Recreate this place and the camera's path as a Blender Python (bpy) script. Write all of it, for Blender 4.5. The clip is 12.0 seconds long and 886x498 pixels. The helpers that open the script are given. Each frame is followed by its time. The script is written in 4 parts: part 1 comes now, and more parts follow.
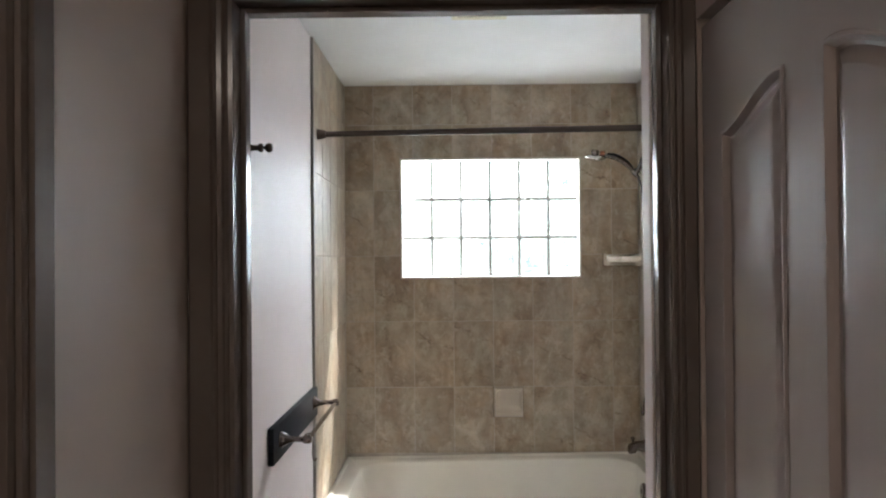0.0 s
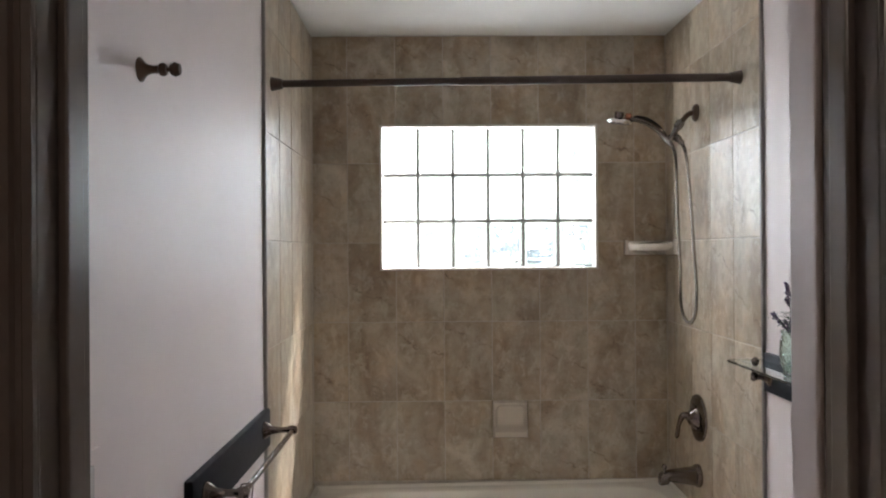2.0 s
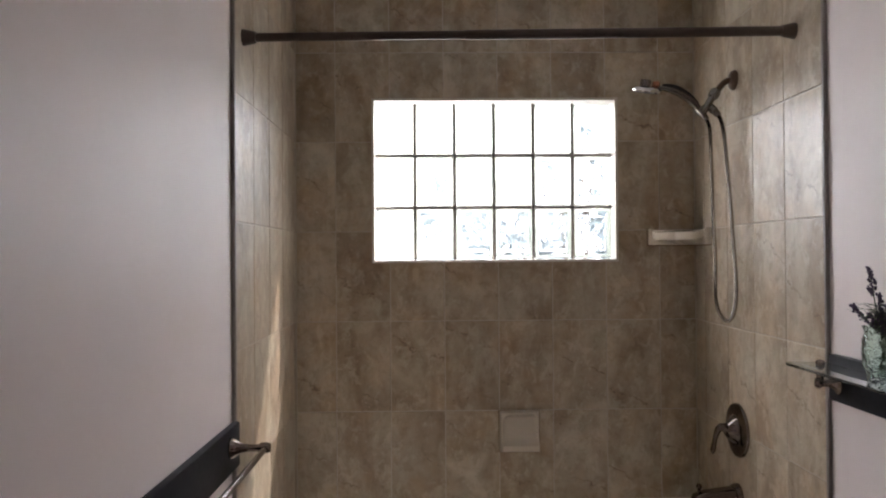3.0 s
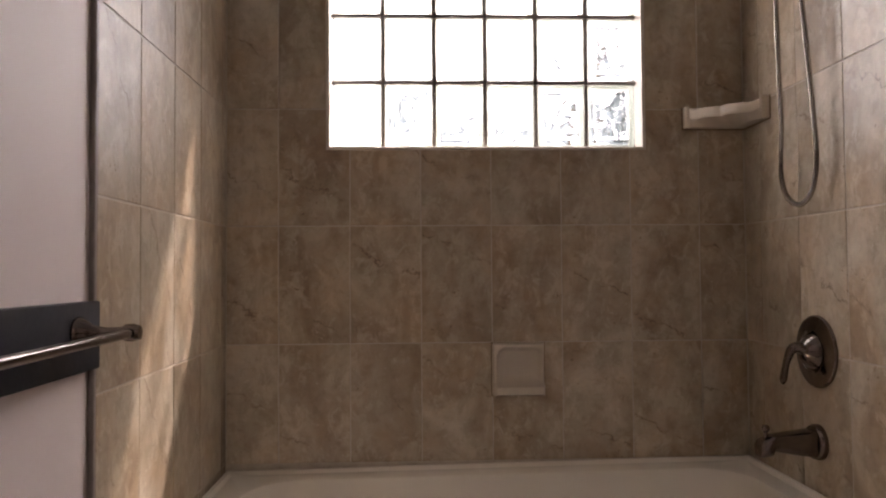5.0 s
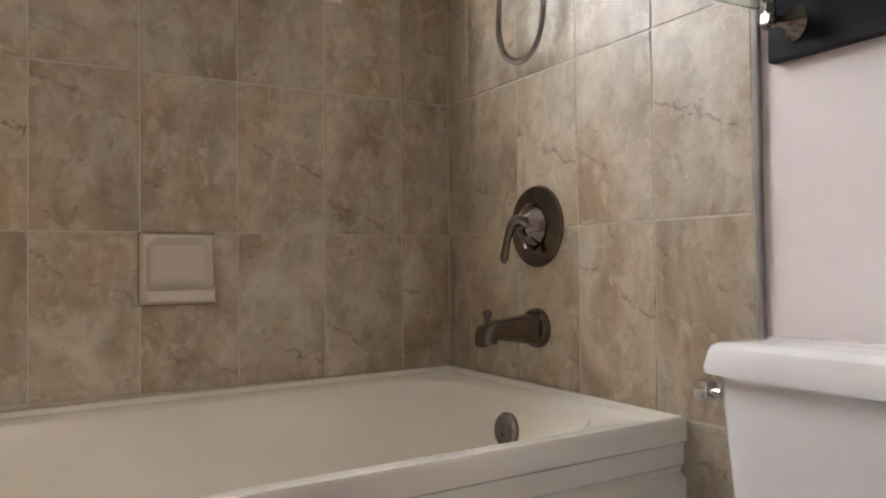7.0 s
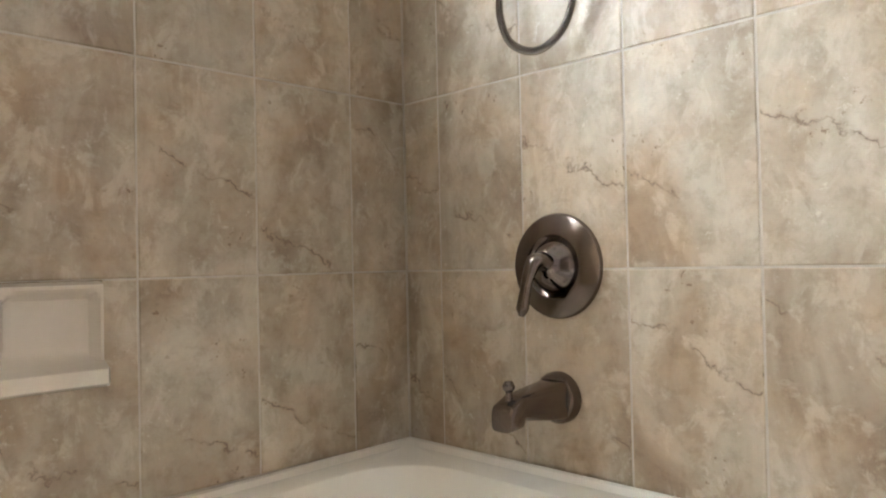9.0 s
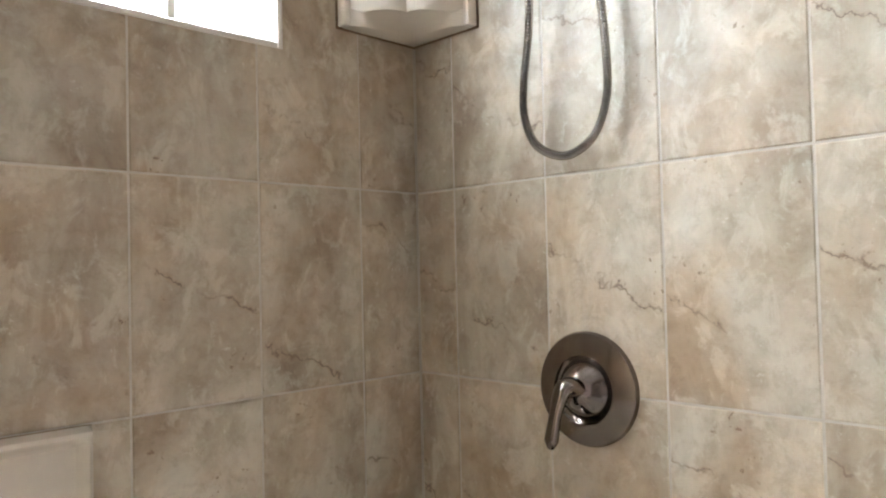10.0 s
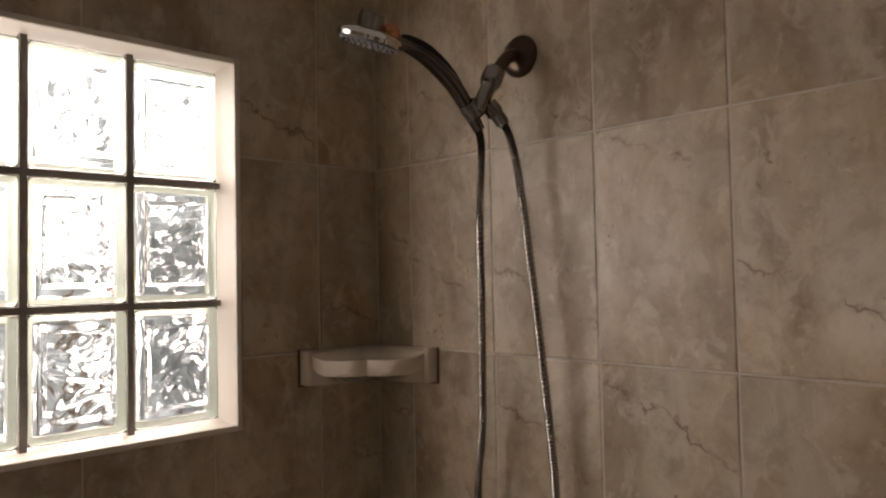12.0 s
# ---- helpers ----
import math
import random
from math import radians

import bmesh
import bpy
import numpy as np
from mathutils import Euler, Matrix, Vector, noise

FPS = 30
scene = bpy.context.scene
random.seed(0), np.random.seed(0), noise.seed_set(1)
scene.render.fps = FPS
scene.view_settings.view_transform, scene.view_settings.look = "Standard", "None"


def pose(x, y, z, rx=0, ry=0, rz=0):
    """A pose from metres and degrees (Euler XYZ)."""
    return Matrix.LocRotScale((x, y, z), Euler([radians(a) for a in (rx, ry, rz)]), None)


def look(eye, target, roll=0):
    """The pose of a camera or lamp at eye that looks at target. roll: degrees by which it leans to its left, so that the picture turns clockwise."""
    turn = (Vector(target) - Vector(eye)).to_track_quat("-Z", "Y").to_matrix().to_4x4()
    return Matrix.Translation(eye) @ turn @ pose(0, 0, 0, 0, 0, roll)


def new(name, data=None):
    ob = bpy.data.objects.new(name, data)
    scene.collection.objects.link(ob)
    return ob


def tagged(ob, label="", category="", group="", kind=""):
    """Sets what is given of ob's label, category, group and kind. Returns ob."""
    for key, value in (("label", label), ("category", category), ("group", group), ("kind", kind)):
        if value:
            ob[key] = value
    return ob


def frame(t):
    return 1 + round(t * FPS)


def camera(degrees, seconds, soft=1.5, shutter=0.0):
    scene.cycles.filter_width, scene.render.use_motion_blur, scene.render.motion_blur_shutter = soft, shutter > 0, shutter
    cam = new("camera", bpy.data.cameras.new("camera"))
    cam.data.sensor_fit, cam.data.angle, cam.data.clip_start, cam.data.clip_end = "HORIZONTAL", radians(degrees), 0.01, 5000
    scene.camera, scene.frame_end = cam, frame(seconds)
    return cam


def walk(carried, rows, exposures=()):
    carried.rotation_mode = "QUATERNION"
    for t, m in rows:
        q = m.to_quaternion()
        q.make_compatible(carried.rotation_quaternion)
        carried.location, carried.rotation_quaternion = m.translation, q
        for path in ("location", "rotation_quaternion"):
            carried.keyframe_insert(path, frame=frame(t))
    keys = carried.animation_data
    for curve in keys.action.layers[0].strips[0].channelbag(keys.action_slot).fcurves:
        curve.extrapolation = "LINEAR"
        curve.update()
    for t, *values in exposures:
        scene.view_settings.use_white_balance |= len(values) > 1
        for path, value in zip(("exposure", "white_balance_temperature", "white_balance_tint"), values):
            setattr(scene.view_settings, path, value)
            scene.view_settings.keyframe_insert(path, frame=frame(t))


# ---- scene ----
cam = camera(62.0, 12.0, soft=2.1)
PATH = [
    (0, (0.552, -3.828, 1.551), (0.529, -1.828, 1.57), -0.5),
    (0.5, (0.521, -3.713, 1.555), (0.507, -1.713, 1.569), -0.4),
    (1, (0.539, -3.538, 1.535), (0.529, -1.538, 1.547), -0.5),
    (1.5, (0.56, -3.368, 1.522), (0.56, -1.368, 1.536), -0.5),
    (2, (0.529, -3.166, 1.517), (0.547, -1.166, 1.522), -0.4),
    (2.5, (0.506, -2.969, 1.518), (0.535, -0.969, 1.521), -0.4),
    (2.7, (0.506, -2.904, 1.5), (0.54, -0.904, 1.508), -0.4),
    (4.3, (0.556, -2.315, 1.23), (0.572, -0.316, 1.29), -0.5),
    (4.5, (0.551, -2.253, 1.19), (0.572, -0.254, 1.249), -0.5),
    (5, (0.542, -2.142, 1.076), (0.619, -0.144, 1.139), -0.4),
    (5.5, (0.539, -2.025, 0.99), (0.812, -0.044, 1.04), -0.6),
    (6, (0.554, -1.89, 0.906), (1.051, 0.047, 0.952), -0.7),
    (6.5, (0.557, -1.771, 0.831), (1.264, 0.1, 0.878), -0.6),
    (7, (0.543, -1.658, 0.796), (1.543, 0.073, 0.839), -0.6),
    (7.2, (0.525, -1.611, 0.791), (1.642, 0.047, 0.835), -0.7),
    (8.8, (0.501, -1.156, 0.871), (1.917, 0.256, 0.91), -1.2),
    (9, (0.511, -1.119, 0.886), (1.922, 0.298, 0.924), -1.2),
    (9.5, (0.534, -1.052, 0.95), (1.951, 0.358, 0.995), -1.2),
    (10, (0.557, -1.032, 1.068), (1.969, 0.383, 1.12), -1.3),
    (10.5, (0.572, -1.04, 1.216), (1.983, 0.376, 1.284), -1.4),
    (11, (0.585, -1.065, 1.368), (1.984, 0.364, 1.442), -1.2),
    (11.5, (0.603, -1.093, 1.56), (1.996, 0.34, 1.638), -1.0),
    (12, (0.606, -1.131, 1.682), (1.995, 0.306, 1.758), -1.2),
]
EXPOSURES = [(0.0, 1.28, 6000, 10), (1.5, 1.08, 6200, 13), (2.5, 0.68, 6300, 15), (4.5, 0.23, 7300, 30), (5.5, 0.58, 7200, 25), (6.0, 1.71, 6800, 18),
             (7.0, 1.33, 6600, 16), (9.5, 2.03, 6200, 10), (10.5, 1.57, 6000, 10), (11.2, 0.3, 6600, 15), (12.0, -0.37, 8000, 26)]
walk(cam, [(t, look(e, g, r)) for t, e, g, r in PATH], EXPOSURES)

# ---- light ----
SUN_WAY = Vector((-1.0, -1.05, -1.65)).normalized()
world = bpy.data.worlds.new("sky")
scene.world = world
world.use_nodes = True
wn = world.node_tree.nodes
sky = wn.new("ShaderNodeTexSky")
sky.sky_type = "NISHITA"
sky.sun_disc = False
sky.sun_elevation = math.asin(-SUN_WAY.z)
sky.sun_rotation = math.atan2(-SUN_WAY.x, -SUN_WAY.y)
world.node_tree.links.new(sky.outputs[0], wn["Background"].inputs[0])
wn["Background"].inputs[1].default_value = 0.15

sun_data = bpy.data.lights.new("sun", "SUN")
sun_data.energy, sun_data.angle, sun_data.color = 5.0, radians(3.0), (1.0, 0.97, 0.92)
sun = new("sun", sun_data)
sun.matrix_world = look((0, 0, 0), SUN_WAY)

# added lamp for sky light through the glass blocks, set west to brighten wall_east
sky_data = bpy.data.lights.new("window_sky", "AREA")
sky_data.shape, sky_data.size, sky_data.size_y = "RECTANGLE", 9.3, 5.0
sky_data.energy, sky_data.color = 1800, (0.92, 0.97, 1.0)
window_sky = new("window_sky", sky_data)
window_sky.matrix_world = look((-2.35, 1.05, 2.22), (-2.35, -1.0, 2.22))

# dim warm fill added for the hall, unseen near the ceiling behind the walker
hall_data = bpy.data.lights.new("hall_fill", "AREA")
hall_data.shape, hall_data.size, hall_data.energy, hall_data.color = "DISK", 0.28, 3.0, (1.0, 0.82, 0.66)
hall_fill = new("hall_fill", hall_data)
hall_fill.matrix_world = look((0.53, -4.6, 2.40), (0.53, -4.55, 0))


# ---- materials ----
def material(name):
    m = bpy.data.materials.new(name)
    m.use_nodes = True
    return m, m.node_tree.nodes, m.node_tree.links, m.node_tree.nodes["Principled BSDF"]


def noise_node(n, l, scale, detail=4.0, rough=0.55, vec=None, distort=0.0):
    t = n.new("ShaderNodeTexNoise")
    t.inputs["Scale"].default_value, t.inputs["Detail"].default_value = scale, detail
    t.inputs["Roughness"].default_value, t.inputs["Distortion"].default_value = rough, distort
    if vec is not None:
        l.new(vec, t.inputs["Vector"])
    return t


def ramp_node(n, l, src, stops):
    r = n.new("ShaderNodeValToRGB")
    e = r.color_ramp.elements
    while len(e) < len(stops):
        e.new(0.5)
    for k, (p, c) in enumerate(stops):
        e[k].position = p
        e[k].color = (*c, 1) if len(c) == 3 else c
    l.new(src, r.inputs[0])
    return r


def mix_node(n, l, fac, a, b, blend="MIX"):
    m = n.new("ShaderNodeMix")
    m.data_type, m.blend_type = "RGBA", blend
    for sock, v in ((m.inputs[0], fac), (m.inputs[6], a), (m.inputs[7], b)):
        if isinstance(v, bpy.types.NodeSocket):
            l.new(v, sock)
        elif isinstance(v, tuple):
            sock.default_value = (*v, 1)
        else:
            sock.default_value = v
    return m.outputs[2]


def bump_node(n, l, bsdf, height, strength, dist):
    b = n.new("ShaderNodeBump")
    b.inputs["Strength"].default_value, b.inputs["Distance"].default_value = strength, dist
    l.new(height, b.inputs["Height"])
    l.new(b.outputs[0], bsdf.inputs["Normal"])


def plain(name, color, rough=0.5, metal=0.0, vary=0.06, scale=9.0, bump=0.0, bscale=120.0, coat=0.0, rvar=0.07):
    m, n, l, p = material(name)
    co = n.new("ShaderNodeTexCoord").outputs["Object"]
    t = noise_node(n, l, scale, 5, 0.6, co)
    lo = tuple(c * (1 - vary) for c in color)
    hi = tuple(min(1, c * (1 + vary)) for c in color)
    r = ramp_node(n, l, t.outputs[0], [(0.3, lo), (0.7, hi)])
    l.new(r.outputs[0], p.inputs["Base Color"])
    t2 = noise_node(n, l, scale * 4, 4, 0.6, co)
    mr = n.new("ShaderNodeMapRange")
    mr.inputs[3].default_value, mr.inputs[4].default_value = max(0.02, rough - rvar), min(1, rough + rvar)
    l.new(t2.outputs[0], mr.inputs[0])
    l.new(mr.outputs[0], p.inputs["Roughness"])
    p.inputs["Metallic"].default_value = metal
    p.inputs["Coat Weight"].default_value = coat
    if bump:
        t3 = noise_node(n, l, bscale, 3, 0.5, co)
        bump_node(n, l, p, t3.outputs[0], bump, 0.002)
    return m


def tile_material():
    m, n, l, p = material("travertine_tile")
    pos = n.new("ShaderNodeNewGeometry").outputs["Position"]
    info = n.new("ShaderNodeObjectInfo")
    off = n.new("ShaderNodeVectorMath")
    off.operation = "SCALE"
    off.inputs[0].default_value = (37.0, 53.0, 71.0)
    l.new(info.outputs["Random"], off.inputs["Scale"])
    add = n.new("ShaderNodeVectorMath")
    l.new(pos, add.inputs[0])
    l.new(off.outputs[0], add.inputs[1])
    v = add.outputs[0]
    # clouds, stretched upwards a little
    mp = n.new("ShaderNodeMapping")
    mp.inputs["Scale"].default_value = (1.0, 1.0, 0.55)
    l.new(v, mp.inputs[0])
    c1 = noise_node(n, l, 6.0, 8, 0.60, mp.outputs[0], 0.8)
    base = ramp_node(n, l, c1.outputs[0], [(0.32, (0.255, 0.20, 0.148)), (0.45, (0.345, 0.287, 0.22)), (0.56, (0.405, 0.352, 0.283)), (0.70, (0.52, 0.475, 0.405))])
    c2 = noise_node(n, l, 28, 7, 0.72, v, 0.25)
    mott = ramp_node(n, l, c2.outputs[0], [(0.38, (0.72, 0.68, 0.62)), (0.5, (1, 1, 1)), (0.64, (1.12, 1.12, 1.12))])
    col = mix_node(n, l, 0.55, base.outputs[0], mott.outputs[0], "MULTIPLY")
    # pale ragged streaks
    mq = n.new("ShaderNodeMapping")
    mq.inputs["Scale"].default_value = (1.0, 1.0, 0.75)
    l.new(v, mq.inputs[0])
    c5 = noise_node(n, l, 21, 7, 0.68, mq.outputs[0], 0.5)
    pale = ramp_node(n, l, c5.outputs[0], [(0.52, (0, 0, 0)), (0.60, (0.42, 0.42, 0.42)), (0.72, (0.6, 0.6, 0.6))])
    col = mix_node(n, l, pale.outputs[0], col, (0.53, 0.485, 0.41))
    # pale chalky flecks
    c3 = noise_node(n, l, 70, 5, 0.7, v, 0.2)
    fl = ramp_node(n, l, c3.outputs[0], [(0.60, (0, 0, 0)), (0.72, (1, 1, 1))])
    c3b = noise_node(n, l, 12, 2, 0.5, v)
    flm = ramp_node(n, l, c3b.outputs[0], [(0.5, (0, 0, 0)), (0.62, (0.6, 0.6, 0.6))])
    fm = mix_node(n, l, 1.0, fl.outputs[0], flm.outputs[0], "MULTIPLY")
    col = mix_node(n, l, fm, col, (0.66, 0.62, 0.54))
    # warm and greenish grey drifts
    c4 = noise_node(n, l, 6, 5, 0.65, v, 0.3)
    drift = ramp_node(n, l, c4.outputs[0], [(0.36, (1.06, 0.97, 0.87)), (0.5, (1.03, 1, 0.96)), (0.64, (0.99, 1.0, 0.97))])
    col = mix_node(n, l, 1.0, col, drift.outputs[0], "MULTIPLY")
    # dark broken veins that run down across the tile
    def calc(op, x, y):
        k = n.new("ShaderNodeMath")
        k.operation = op
        for i, q in enumerate((x, y)):
            if isinstance(q, bpy.types.NodeSocket):
                l.new(q, k.inputs[i])
            elif q is not None:
                k.inputs[i].default_value = q
        return k.outputs[0]

    loc = n.new("ShaderNodeSeparateXYZ")
    l.new(n.new("ShaderNodeTexCoord").outputs["Object"], loc.inputs[0])
    nrm = n.new("ShaderNodeSeparateXYZ")
    l.new(n.new("ShaderNodeNewGeometry").outputs["True Normal"], nrm.inputs[0])
    slope = calc("ADD", calc("MULTIPLY", nrm.outputs[0], 1.0), 0.48)
    jag1 = calc("MULTIPLY", calc("SUBTRACT", noise_node(n, l, 13, 3, 0.6, v).outputs[0], 0.5), 0.11)
    jag2 = calc("MULTIPLY", calc("SUBTRACT", noise_node(n, l, 75, 4, 0.65, v).outputs[0], 0.5), 0.034)
    shift = calc("MULTIPLY", calc("SUBTRACT", calc("FRACT", calc("MULTIPLY", info.outputs["Random"], 7.31), None), 0.5), 0.26)
    f = calc("ADD", calc("ADD", loc.outputs[1], calc("MULTIPLY", loc.outputs[0], slope)), calc("ADD", calc("ADD", jag1, jag2), shift))
    ab_out = calc("ABSOLUTE", f, None)
    line = ramp_node(n, l, ab_out, [(0.0, (0.85, 0.85, 0.85)), (0.0007, (0.7, 0.7, 0.7)), (0.0026, (0, 0, 0))])
    halo = ramp_node(n, l, ab_out, [(0.0, (0.30, 0.30, 0.30)), (0.012, (0, 0, 0))])
    gate = noise_node(n, l, 11, 4, 0.65, v)
    gr = ramp_node(n, l, gate.outputs[0], [(0.47, (0, 0, 0)), (0.58, (1, 1, 1))])
    vein = mix_node(n, l, 1.0, line.outputs[0], gr.outputs[0], "MULTIPLY")
    hv = mix_node(n, l, 1.0, halo.outputs[0], gr.outputs[0], "MULTIPLY")
    col = mix_node(n, l, hv, col, (0.27, 0.19, 0.12))
    col = mix_node(n, l, vein, col, (0.13, 0.085, 0.055))
    # small rusty pits in clusters
    pit = ramp_node(n, l, noise_node(n, l, 85, 3, 0.6, v).outputs[0], [(0.62, (0, 0, 0)), (0.67, (0.75, 0.75, 0.75))])
    spot = ramp_node(n, l, noise_node(n, l, 9.5, 3, 0.55, v).outputs[0], [(0.60, (0, 0, 0)), (0.66, (1, 1, 1))])
    col = mix_node(n, l, mix_node(n, l, 1.0, pit.outputs[0], spot.outputs[0], "MULTIPLY"), col, (0.17, 0.105, 0.06))
    # each tile a little lighter or darker
    tone = n.new("ShaderNodeMapRange")
    tone.inputs[3].default_value, tone.inputs[4].default_value = 0.94, 1.12
    l.new(info.outputs["Random"], tone.inputs[0])
    hsv = n.new("ShaderNodeHueSaturation")
    l.new(tone.outputs[0], hsv.inputs["Value"])
    hsv.inputs["Saturation"].default_value = 1.1
    l.new(col, hsv.inputs["Color"])
    l.new(hsv.outputs[0], p.inputs["Base Color"])
    mr = n.new("ShaderNodeMapRange")
    mr.inputs[3].default_value, mr.inputs[4].default_value = 0.30, 0.50
    p.inputs["Specular IOR Level"].default_value = 0.75
    l.new(c2.outputs[0], mr.inputs[0])
    l.new(mr.outputs[0], p.inputs["Roughness"])
    h = noise_node(n, l, 26, 5, 0.6, v)
    bump_node(n, l, p, h.outputs[0], 0.18, 0.003)
    return m


def brushed(name, color, rough):
    m, n, l, p = material(name)
    co = n.new("ShaderNodeTexCoord").outputs["Object"]
    t = noise_node(n, l, 14, 3, 0.6, co)
    r = ramp_node(n, l, t.outputs[0], [(0.3, tuple(c * 0.92 for c in color)), (0.7, tuple(c * 1.06 for c in color))])
    l.new(r.outputs[0], p.inputs["Base Color"])
    p.inputs["Metallic"].default_value = 1.0
    mr = n.new("ShaderNodeMapRange")
    mr.inputs[3].default_value, mr.inputs[4].default_value = max(0.03, rough - 0.03), rough + 0.04
    l.new(t.outputs[0], mr.inputs[0])
    l.new(mr.outputs[0], p.inputs["Roughness"])
    return m


def glass(name, color, rough=0.0, wave=0.0, wscale=30.0, ior=1.48):
    m, n, l, p = material(name)
    p.inputs["Base Color"].default_value = (*color, 1)
    p.inputs["Transmission Weight"].default_value = 1.0
    p.inputs["Roughness"].default_value = rough
    p.inputs["IOR"].default_value = ior
    if wave:
        pos = n.new("ShaderNodeNewGeometry").outputs["Position"]
        t = noise_node(n, l, wscale, 2, 0.4, pos, 1.5)
        bump_node(n, l, p, t.outputs[0], wave, 0.02)
    return m


def block_material():
    """Clear pressed glass: smooth round the edge, rippled in the middle."""
    m, n, l, p = material("glass_block")
    p.inputs["Base Color"].default_value = (0.97, 0.99, 0.98, 1)
    p.inputs["Transmission Weight"].default_value = 1.0
    p.inputs["Roughness"].default_value = 0.09
    p.inputs["IOR"].default_value = 1.48
    tc = n.new("ShaderNodeTexCoord")
    pos = n.new("ShaderNodeNewGeometry").outputs["Position"]
    t = noise_node(n, l, 9, 1.5, 0.4, pos, 2.6)
    sep = n.new("ShaderNodeSeparateXYZ")
    l.new(tc.outputs["Generated"], sep.inputs[0])
    edge = None
    for k in (0, 2):
        a = n.new("ShaderNodeMath")
        a.operation = "SUBTRACT"
        a.inputs[1].default_value = 0.5
        l.new(sep.outputs[k], a.inputs[0])
        b = n.new("ShaderNodeMath")
        b.operation = "ABSOLUTE"
        l.new(a.outputs[0], b.inputs[0])
        if edge is None:
            edge = b.outputs[0]
        else:
            c = n.new("ShaderNodeMath")
            c.operation = "MAXIMUM"
            l.new(edge, c.inputs[0])
            l.new(b.outputs[0], c.inputs[1])
            edge = c.outputs[0]
    mask = ramp_node(n, l, edge, [(0.33, (1, 1, 1)), (0.36, (0, 0, 0))])
    h = n.new("ShaderNodeMath")
    h.operation = "MULTIPLY"
    l.new(t.outputs[0], h.inputs[0])
    l.new(mask.outputs[0], h.inputs[1])
    bump_node(n, l, p, h.outputs[0], 0.42, 0.02)
    return m


def milky_material():
    m, n, l, p = material("milky_glass_edge")
    p.inputs["Base Color"].default_value = (0.42, 0.45, 0.38, 1)
    p.inputs["Transmission Weight"].default_value = 0.85
    p.inputs["Roughness"].default_value = 0.45
    return m


def leaf_material(name, a, b, through_light=0.0):
    m, n, l, p = material(name)
    g = n.new("ShaderNodeNewGeometry")
    r = ramp_node(n, l, g.outputs["Random Per Island"], [(0.0, a), (1.0, b)])
    l.new(r.outputs[0], p.inputs["Base Color"])
    p.inputs["Roughness"].default_value = 0.5
    if through_light:
        tr = n.new("ShaderNodeBsdfTranslucent")
        tr.inputs[0].default_value = (0.52, 0.57, 0.60, 1)
        mx = n.new("ShaderNodeMixShader")
        mx.inputs[0].default_value = through_light
        l.new(p.outputs[0], mx.inputs[1])
        l.new(tr.outputs[0], mx.inputs[2])
        l.new(mx.outputs[0], n["Material Output"].inputs[0])
    return m


M_TILE = tile_material()
M_GROUT = plain("grout", (0.50, 0.45, 0.38), 0.85, vary=0.12, scale=30)
M_WALL = plain("bath_wall_paint", (0.78, 0.70, 0.678), 0.5, vary=0.03, scale=3, bump=0.05, bscale=60)
M_HALL = plain("hall_wall_paint", (0.60, 0.53, 0.48), 0.5, vary=0.04, scale=3, bump=0.08, bscale=140)
M_CEIL = plain("ceiling_paint", (0.87, 0.87, 0.85), 0.75, vary=0.03, scale=4, bump=0.15, bscale=90)
M_TRIM = plain("glossy_trim_paint", (0.155, 0.13, 0.115), 0.2, vary=0.05, scale=12, bump=0.04, bscale=50)
M_DOOR = plain("door_paint", (0.44, 0.40, 0.38), 0.27, vary=0.02, scale=2, rvar=0.0)
M_TUB = plain("tub_acrylic", (0.80, 0.76, 0.68), 0.16, vary=0.02, scale=3)
M_PORC = plain("porcelain", (0.74, 0.715, 0.705), 0.10, vary=0.015, scale=4, coat=0.3)
M_CERAMIC = plain("cream_ceramic", (0.62, 0.55, 0.46), 0.14, vary=0.04, scale=14, coat=0.3)
M_NICKEL = brushed("brushed_nickel", (0.20, 0.168, 0.148), 0.15)
M_BRONZE = brushed("oil_rubbed_bronze", (0.11, 0.075, 0.055), 0.28)
M_CHROME = brushed("chrome", (0.62, 0.61, 0.60), 0.08)
M_ROD = brushed("dark_bronze_rod", (0.10, 0.08, 0.07), 0.35)
M_BLACK = plain("black_painted_wood", (0.010, 0.010, 0.013), 0.55, vary=0.2, scale=20, bump=0.1, bscale=60)
M_BLACK.node_tree.nodes["Principled BSDF"].inputs["Specular IOR Level"].default_value = 0.2
M_EDGE = plain("tile_edge_trim", (0.27, 0.24, 0.225), 0.4, vary=0.1, scale=30)
M_MORTAR = plain("block_mortar", (0.24, 0.215, 0.19), 0.8, vary=0.15, scale=40)
M_REVEAL = plain("reveal_paint", (0.62, 0.57, 0.50), 0.4, vary=0.03, scale=8)
M_FLOOR = plain("floor_vinyl", (0.17, 0.135, 0.105), 0.4, vary=0.10, scale=7)
M_VENT = plain("yellowed_plastic", (0.78, 0.72, 0.50), 0.45, vary=0.03, scale=12)
M_GREYPL = brushed("grey_metal", (0.27, 0.255, 0.24), 0.25)
M_NOZZLE = plain("nozzle_plate", (0.10, 0.11, 0.12), 0.35, vary=0.2, scale=90)
M_CAULK = plain("dark_caulk", (0.18, 0.11, 0.06), 0.7, vary=0.3, scale=60)
M_BLOCK = block_material()
M_MILKY = milky_material()
M_SHELFGLASS = glass("shelf_glass", (0.86, 0.96, 0.93))
M_JAR = glass("jar_glass", (0.84, 0.96, 0.90), 0.02, 0.35, 45)
M_LAV = leaf_material("lavender_bloom", (0.035, 0.022, 0.05), (0.10, 0.06, 0.12))
